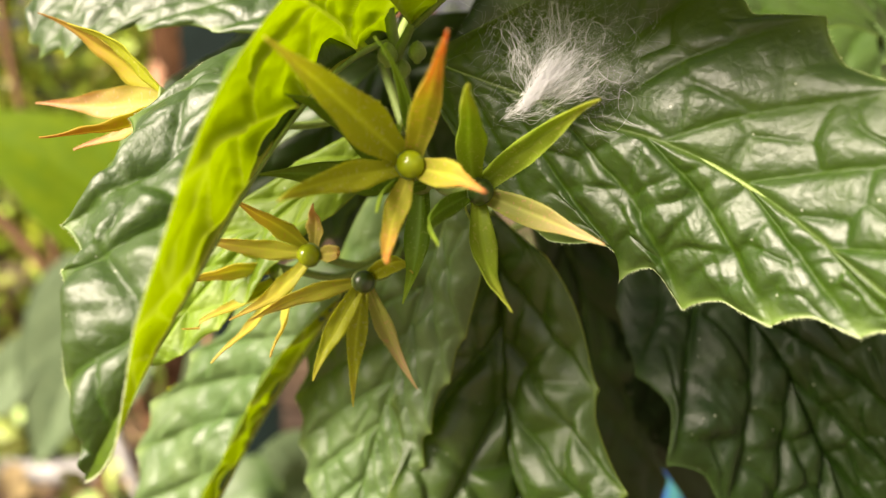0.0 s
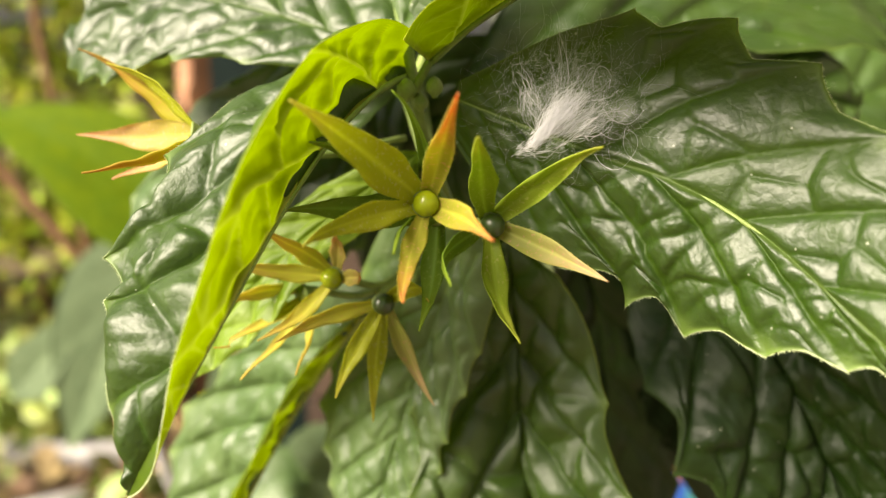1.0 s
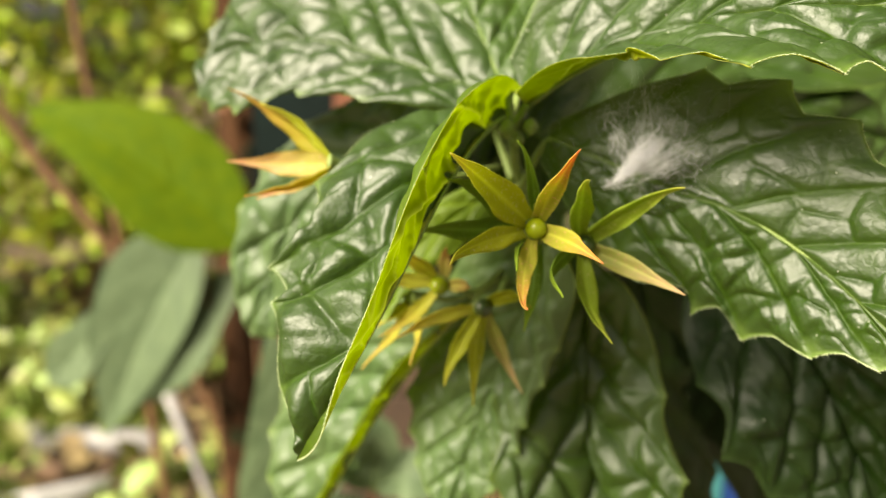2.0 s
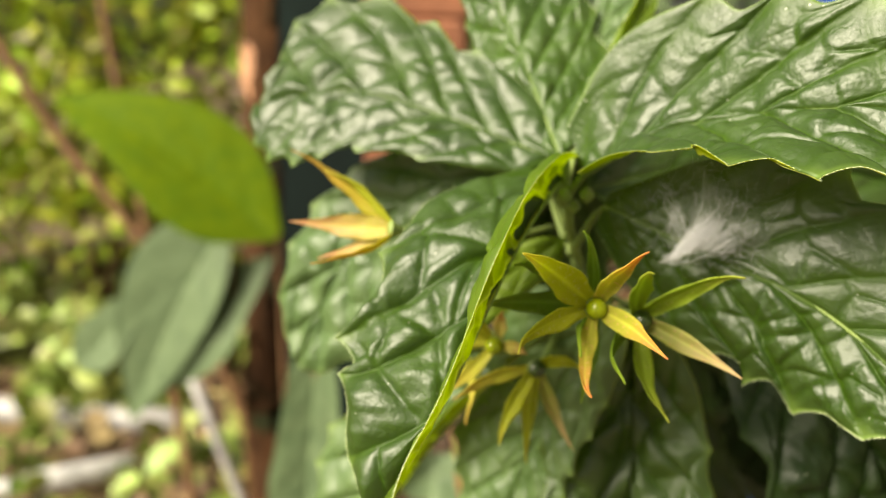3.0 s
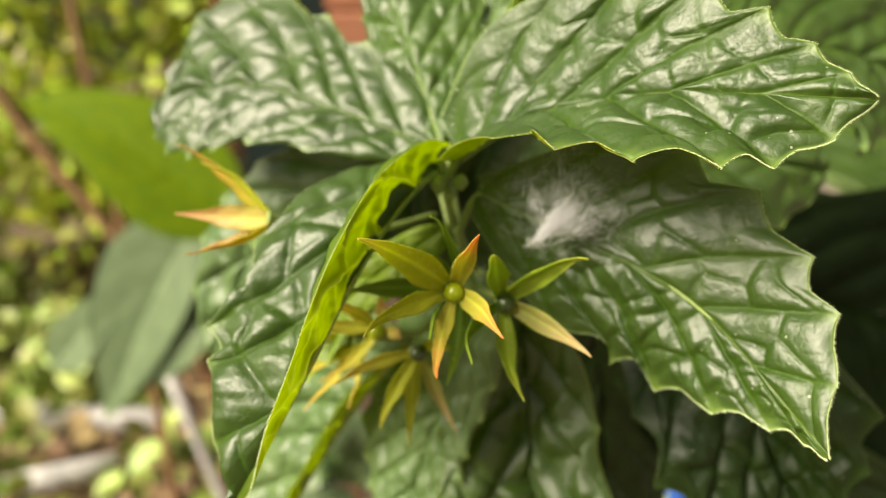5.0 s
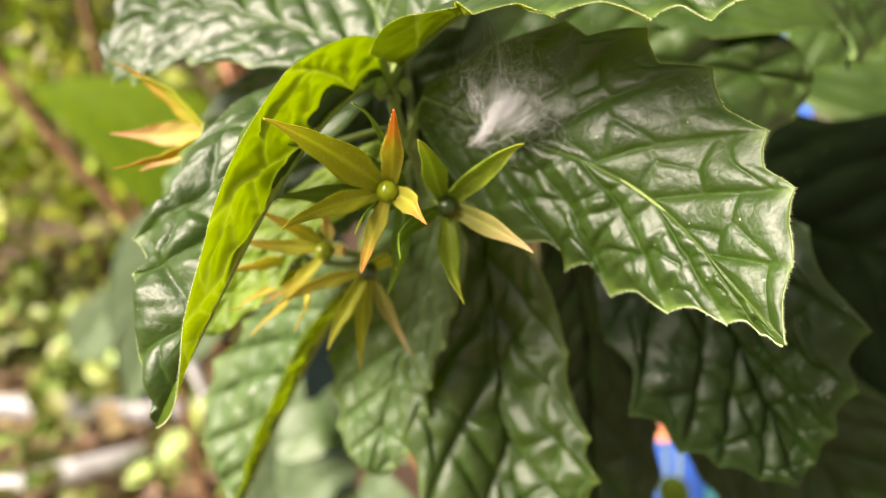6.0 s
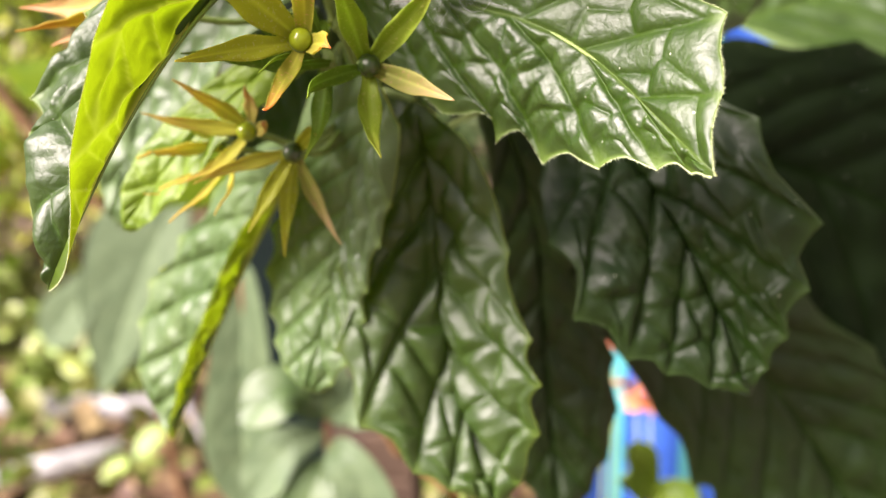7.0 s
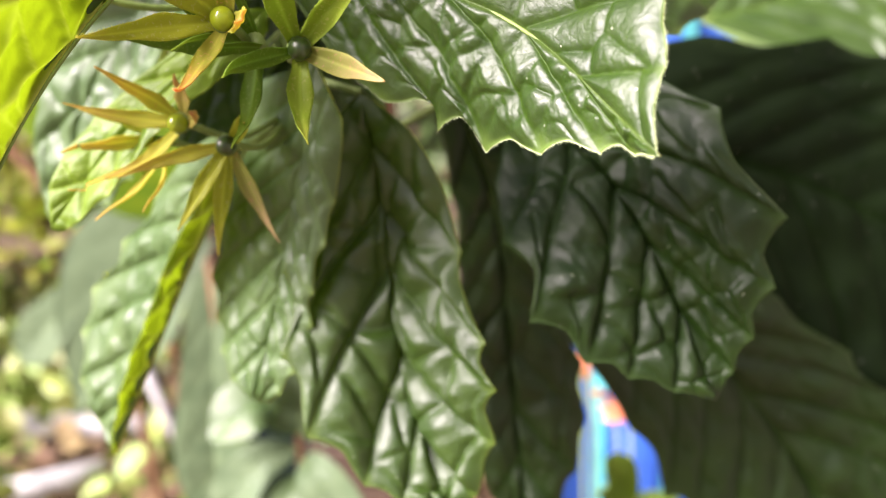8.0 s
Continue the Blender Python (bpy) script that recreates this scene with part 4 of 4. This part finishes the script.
leaf(shrub, TOP_DEEP, UNDER_DULL, None, "green leaf with a raised toothed rim", 0.0, 13, fine=0.6,
     mid=[(0.139, 0.385, 1.24), (0.18, 0.4, 1.248), (0.22, 0.41, 1.255), (0.29, 0.4, 1.245)],
     face=(0.0, -0.8, 0.6), width=(0.06, 0.085), angle=(5, 5), curl=(0, 0), prof=(0.12, 0.5), teeth=8, tooth=0.12)
# extra leaf that fills a shaded gap with near-black colour
leaf(shrub, TOP_SHADE, UNDER_DULL, None, "leaf under another, painted near black for shade", 0.0, 17, fine=0.6,
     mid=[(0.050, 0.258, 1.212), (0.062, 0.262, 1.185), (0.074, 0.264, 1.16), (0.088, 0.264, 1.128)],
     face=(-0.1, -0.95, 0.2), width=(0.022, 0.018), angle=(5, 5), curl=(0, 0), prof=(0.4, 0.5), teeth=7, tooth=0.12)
leaf(shrub, TOP_DARK, UNDER_DULL, None, "leaf hanging behind another, shade painted in its dark green", 0.0, 14, fine=0.6,
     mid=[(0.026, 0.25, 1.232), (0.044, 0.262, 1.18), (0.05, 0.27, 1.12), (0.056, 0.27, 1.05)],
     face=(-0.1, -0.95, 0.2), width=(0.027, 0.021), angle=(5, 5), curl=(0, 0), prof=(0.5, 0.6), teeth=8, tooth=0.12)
leaf(shrub, TOP_DEEP, UNDER_DULL, None, "dark green leaf behind a lighter one", 0.0, 15, fine=0.6,
     mid=[(0.06, 0.24, 1.27), (0.09, 0.26, 1.285), (0.12, 0.28, 1.29), (0.155, 0.29, 1.28)],
     face=(-0.1, -0.85, 0.5), width=(0.04, 0.045), angle=(5, 5), curl=(0, 0), prof=(0.5, 0.5), teeth=8, tooth=0.12)

# ---- star-shaped seed cups ----
HUB = (-0.006, 0.19, 1.236)
calyx(shrub, (-0.0038, 0.1425, 1.238), (0.05, -0.98, 0.12), [
    ((-0.020, 0.1155, 1.256), SEPAL, 0.0050, 0.004), ((0.0021, 0.117, 1.2567), SEPAL_RED, 0.0032, 0.003),
    ((0.0069, 0.117, 1.2372), SEPAL_RED, 0.0034, 0.0015), ((-0.0057, 0.1205, 1.2266), SEPAL_RED, 0.0026, 0.004),
    ((-0.0208, 0.120, 1.235), SEPAL, 0.0032, 0.004)], HUB, BERRY, "olive star-shaped seed cup with red-flecked tips", 1)
calyx(shrub, (0.0076, 0.1525, 1.2324), (0.25, -0.95, 0.05), [
    ((0.0055, 0.1265, 1.2503), SEPAL_MID, 0.0036, 0.004), ((0.025, 0.1345, 1.249), SEPAL_MID, 0.0036, 0.004),
    ((0.0263, 0.1346, 1.2268), SEPAL_BUFF, 0.0034, 0.004), ((0.0125, 0.134, 1.2156), SEPAL_MID, 0.0034, 0.004),
    ((0.0007, 0.1245, 1.228), SEPAL_GREEN, 0.0024, 0.004)], HUB, BERRY_DARK, "green star-shaped seed cup with a dark berry", 2)
calyx(shrub, (-0.003, 0.158, 1.2335), (-0.2, -0.97, 0.0), [
    ((-0.0225, 0.135, 1.2495), SEPAL_GREEN, 0.0048, 0.004), ((-0.0084, 0.133, 1.2574), SEPAL_GREEN, 0.0020, 0.003),
    ((-0.030, 0.146, 1.2357), SEPAL_GREEN, 0.0046, 0.003), ((-0.0053, 0.1455, 1.2136), SEPAL_GREEN, 0.0034, 0.003),
    ((-0.0085, 0.1265, 1.233), SEPAL_GREEN, 0.0018, 0.003)], HUB, None, "dark green star-shaped seed cup half hidden", 3)
calyx(shrub, (-0.0150, 0.171, 1.2115), (0.1, -0.98, 0.0), [
    ((-0.004, 0.170, 1.1888), SEPAL_BUFF, 0.0026, 0.002), ((-0.024, 0.160, 1.194), SEPAL, 0.0030, 0.003),
    ((-0.0165, 0.163, 1.188), SEPAL, 0.0028, 0.003), ((-0.0035, 0.150, 1.2185), SEPAL, 0.0026, 0.003),
    ((-0.036, 0.160, 1.206), SEPAL_GOLD, 0.0024, 0.003)], (-0.008, 0.2, 1.215), BERRY_DARK, "olive star-shaped seed cup hanging below", 4)
calyx(shrub, (-0.0262, 0.173, 1.2163), (-0.3, -0.9, 0.2), [
    ((-0.0245, 0.168, 1.2275), SEPAL_PINK, 0.0024, 0.002), ((-0.038, 0.160, 1.229), SEPAL_GOLD, 0.0026, 0.003),
    ((-0.0475, 0.163, 1.222), SEPAL_GOLD, 0.0026, 0.003), ((-0.0178, 0.158, 1.2202), SEPAL_PINK, 0.0022, 0.002),
    ((-0.040, 0.162, 1.206), SEPAL_GOLD, 0.0026, 0.003)], (-0.01, 0.198, 1.215), BERRY, "golden star-shaped seed cup turned aside", 5)
calyx(shrub, (-0.035, 0.180, 1.2106), (-0.6, -0.7, -0.1), [
    ((-0.053, 0.168, 1.211), SEPAL_GOLD, 0.0026, 0.003), ((-0.051, 0.166, 1.202), SEPAL_GOLD, 0.0026, 0.003),
    ((-0.0455, 0.166, 1.1955), SEPAL_GOLD, 0.0026, 0.003), ((-0.049, 0.172, 1.2195), SEPAL, 0.0026, 0.003),
    ((-0.033, 0.163, 1.198), SEPAL_GOLD, 0.0024, 0.003)], (-0.012, 0.2, 1.212), None, "golden star-shaped seed cup with a pale heart", 6)
calyx(shrub, (-0.054, 0.169, 1.2475), (-0.9, -0.35, 0.15), [
    ((-0.0835, 0.184, 1.2645), SEPAL_ORANGE, 0.0046, 0.003), ((-0.071, 0.171, 1.262), SEPAL, 0.0028, 0.002),
    ((-0.0825, 0.178, 1.2463), SEPAL_PINK, 0.0050, 0.003), ((-0.0715, 0.157, 1.2415), SEPAL_ORANGE, 0.0044, 0.003),
    ((-0.074, 0.175, 1.237), SEPAL_PINK, 0.0024, 0.003)], (-0.012, 0.192, 1.245), None, "orange star-shaped seed cup behind a leaf", 7)


# ---- small pale buds at the joint ----
for i, (at, r) in enumerate((((-0.0103, 0.176, 1.2562), 0.0021), ((-0.0045, 0.177, 1.2568), 0.0019), ((-0.0075, 0.179, 1.2535), 0.0017))):
    bud = part("bud", joined_bud(at, r), STALK, shrub, "small pale green flower bud")


# ---- white silk on the right leaf ----
def silk():
    """Fine threads spun over the leaf, dense along one streak and loose round it."""
    rnd = np.random.RandomState(21)
    ex, ez = np.array([0.98, -0.18, 0.0]), np.array([-0.03, -0.1, 0.99])
    foot = np.array([0.0150, 0.1585, 1.2468])
    out = []

    def thread(a, b, sag, r):
        p = np.linspace(0, 1, 7)[:, None]
        c = a * (1 - p) + b * p
        wob = np.cumsum(rnd.normal(0, 0.0005, (7, 3)), axis=0)
        c = c + np.array([0, -1, 0.15]) * (sag * np.sin(math.pi * p)) + wob * np.sin(math.pi * p)
        out.append(tube_data([tuple(q) for q in c], r, r * 0.6, 3, 14, False))

    # bundles: foot and head along and across the leaf, spread at the foot and at the head, count, thickness
    for a0, b0, tight, wide, count, r in (((0.0, 0.0), (0.0098, 0.0105), 0.0008, 0.0011, 300, 0.00003), ((0.0035, 0.0015), (0.0135, 0.0075), 0.0012, 0.0016, 120, 0.000022),
                                          ((0.003, 0.003), (0.0055, 0.0165), 0.0018, 0.003, 60, 0.000013), ((-0.003, -0.001), (0.006, 0.001), 0.001, 0.0012, 50, 0.00002),
                                          ((0.0, 0.004), (-0.0015, 0.0115), 0.0018, 0.0022, 40, 0.000012)):
        ropes = max(4, count // 14)
        ends = [(foot + ex * (a0[0] + rnd.normal(0, tight)) + ez * (a0[1] + rnd.normal(0, tight)), foot + ex * (b0[0] + rnd.normal(0, wide)) + ez * (b0[1] + rnd.normal(0, wide)), rnd.uniform(0.0, 0.0025)) for _ in range(ropes)]
        for i in range(count):
            k = rnd.uniform(0.0, 0.45)
            a, b, sag = ends[i % ropes]
            a, b = a + rnd.normal(0, 0.00025, 3), b + rnd.normal(0, 0.0006, 3)
            a, b = a + (b - a) * k * rnd.uniform(0, 1), b - (b - a) * k
            thread(a, b, sag + rnd.uniform(0.0003, 0.0009), r * rnd.uniform(0.4, 1.8))
    dense = len(out)
    for _ in range(800):
        a = foot + ex * rnd.normal(0.006, 0.006) + ez * rnd.normal(0.008, 0.005)
        b = a + ex * rnd.normal(0.001, 0.004) + ez * rnd.normal(0.001, 0.004)
        thread(a, b, rnd.uniform(0.0, 0.0025), rnd.uniform(0.000004, 0.000009))
    # a few long curled threads
    for _ in range(7):
        c0, c1 = rnd.normal(0.0115, 0.003), rnd.normal(0.008, 0.0035)
        rad, turn, span = rnd.uniform(0.0012, 0.0035), rnd.uniform(0, 6.28), rnd.uniform(2.5, 5.5)
        pts = []
        for k in range(9):
            g = turn + span * k / 8
            pts.append(tuple(foot + ex * (c0 + rad * math.cos(g) + 0.0004 * k) + ez * (c1 + 1.4 * rad * math.sin(g)) + np.array([0, -0.0015 - 0.0012 * math.sin(3 * g), 0])))
        out.append(tube_data(pts, 0.000022, 0.000015, 4, 40, False))
    t = thing("spider_silk", "tuft of white spider silk spun on a leaf", "spider silk", tuple(foot))
    for name, chunk in (("tuft", out[:dense]), ("loose_threads", out[dense:])):
        v, f = joined(chunk)
        part(name, mesh_of(name, v, f), SILK, t)


silk()


# ---- behind the shrub ----
def tarp():
    """A blue sheet hung in soft folds down to the soil, its top edge sloping, with turquoise bands sewn on."""
    t = thing("tarpaulin", "bright blue sheet with turquoise bands hanging behind leaves", "tarpaulin")

    def cloth(name, x0, x1, n, lift, skin):
        m = 40
        x = np.linspace(x0, x1, n)
        k = np.linspace(0, 1, m)[:, None]
        top = 0.985 + 0.355 * smooth01((x - 0.135) / 0.06)[None, :]
        X, Z = np.broadcast_to(x, (m, n)), GROUND + (top - GROUND) * k
        Y = 0.69 + 0.008 * np.sin(X * 60) + 0.005 * np.sin(X * 23 + Z * 4) - lift
        v = np.stack([X, Y, Z], -1).reshape(-1, 3)
        o = n * m
        v = np.concatenate([v, v + np.array([0, 0.002, 0])])
        f = []
        for i in range(m - 1):
            for j in range(n - 1):
                q = i * n + j
                f += [(q, q + 1, q + n + 1, q + n), (o + q, o + q + n, o + q + n + 1, o + q + 1)]
        part(name, mesh_of(name, v, f), skin, t)

    cloth("sheet", 0.064, 0.26, 60, 0.0, BLUE)
    for x in (0.131, 0.1945):
        cloth("band", x, x + 0.012, 5, 0.003, CYAN)


tarp()
dry = thing("dry_leaf", "curled brown dead leaf caught among green leaves", "dead leaf")
me, line, rim = blade(mid=[(-0.052, 0.42, 1.05), (-0.043, 0.42, 1.015), (-0.025, 0.42, 0.985), (0.014, 0.42, 0.955)], face=(0.2, -0.8, 0.3), width=(0.014, 0.014), angle=(50, 60), curl=(70, 60), teeth=5, tooth=0.05, puff=0.002, seed=31, fine=0.5, wave=0.004)
part("blade", me, [DRY, DRY], dry)
part("stalk", tube("stalk", [(-0.052, 0.42, 1.05), (-0.056, 0.43, 1.07), (-0.03, 0.40, 1.09)], 0.001, 0.001, 6, 12), BARK, dry)
for i, (x, z, r) in enumerate(((0.1055, 1.029, 0.012), (0.1158, 0.988, 0.016), (0.149, 0.942, 0.015), (0.137, 0.958, 0.012))):
    chip = thing("orange_flower", "small faded orange blossom on a thin stalk", "flower", group="orange blossoms by the blue sheet")
    out = clump(np.random.RandomState(40 + i), 9, ((x, 0.6, z), (r, r * 0.5, r * 0.7)), r * 1.4)
    part("petals", mesh_of("petals", *joined(out)), ORANGE, chip)
    part("stalk", tube("stalk", [(x, 0.6, z), (x + 0.01, 0.61, z - 0.2), (x + 0.02, 0.62, GROUND)], 0.0015, 0.003, 6, 16), STALK, chip)


def pillar():
    """A weathered clay-coloured pillar of stacked blocks, with a dark teal board leaning beside it."""
    t = thing("block_pillar", "weathered terracotta block pillar behind the shrub", "pillar")
    rnd = np.random.RandomState(8)
    z, i = GROUND, 0
    while z < 1.5:
        h = 0.07
        q = rnd.uniform(-0.003, 0.003, 2)
        x0, x1, y0, y1 = -0.222 + q[0], (-0.03 if z > 1.29 else -0.1) + q[0], 1.0 + q[1], 1.12 + q[1]
        b = 0.006
        v = [(x, y, zz) for zz, k in ((z, b), (z + b, 0), (z + h - b, 0), (z + h, b)) for x, y in ((x0 + k, y0 + k), (x1 - k, y0 + k), (x1 - k, y1 - k), (x0 + k, y1 - k))]
        f = [(3, 2, 1, 0), (12, 13, 14, 15)] + [(r * 4 + j, r * 4 + (j + 1) % 4, r * 4 + 4 + (j + 1) % 4, r * 4 + 4 + j) for r in range(3) for j in range(4)]
        # blocks up to 1.08 m are a darker brown than those above
        part("block", mesh_of("block", v, f, False), CLAY if z > 1.08 else CLAY_DARK, t)
        z += h
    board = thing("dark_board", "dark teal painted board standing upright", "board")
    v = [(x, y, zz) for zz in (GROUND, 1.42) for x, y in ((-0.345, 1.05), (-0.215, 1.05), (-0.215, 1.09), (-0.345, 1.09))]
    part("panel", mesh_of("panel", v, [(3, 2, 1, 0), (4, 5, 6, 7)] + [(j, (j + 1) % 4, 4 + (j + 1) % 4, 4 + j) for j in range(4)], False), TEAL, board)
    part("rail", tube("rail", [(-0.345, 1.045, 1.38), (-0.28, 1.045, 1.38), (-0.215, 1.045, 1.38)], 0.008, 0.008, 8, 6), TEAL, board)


pillar()
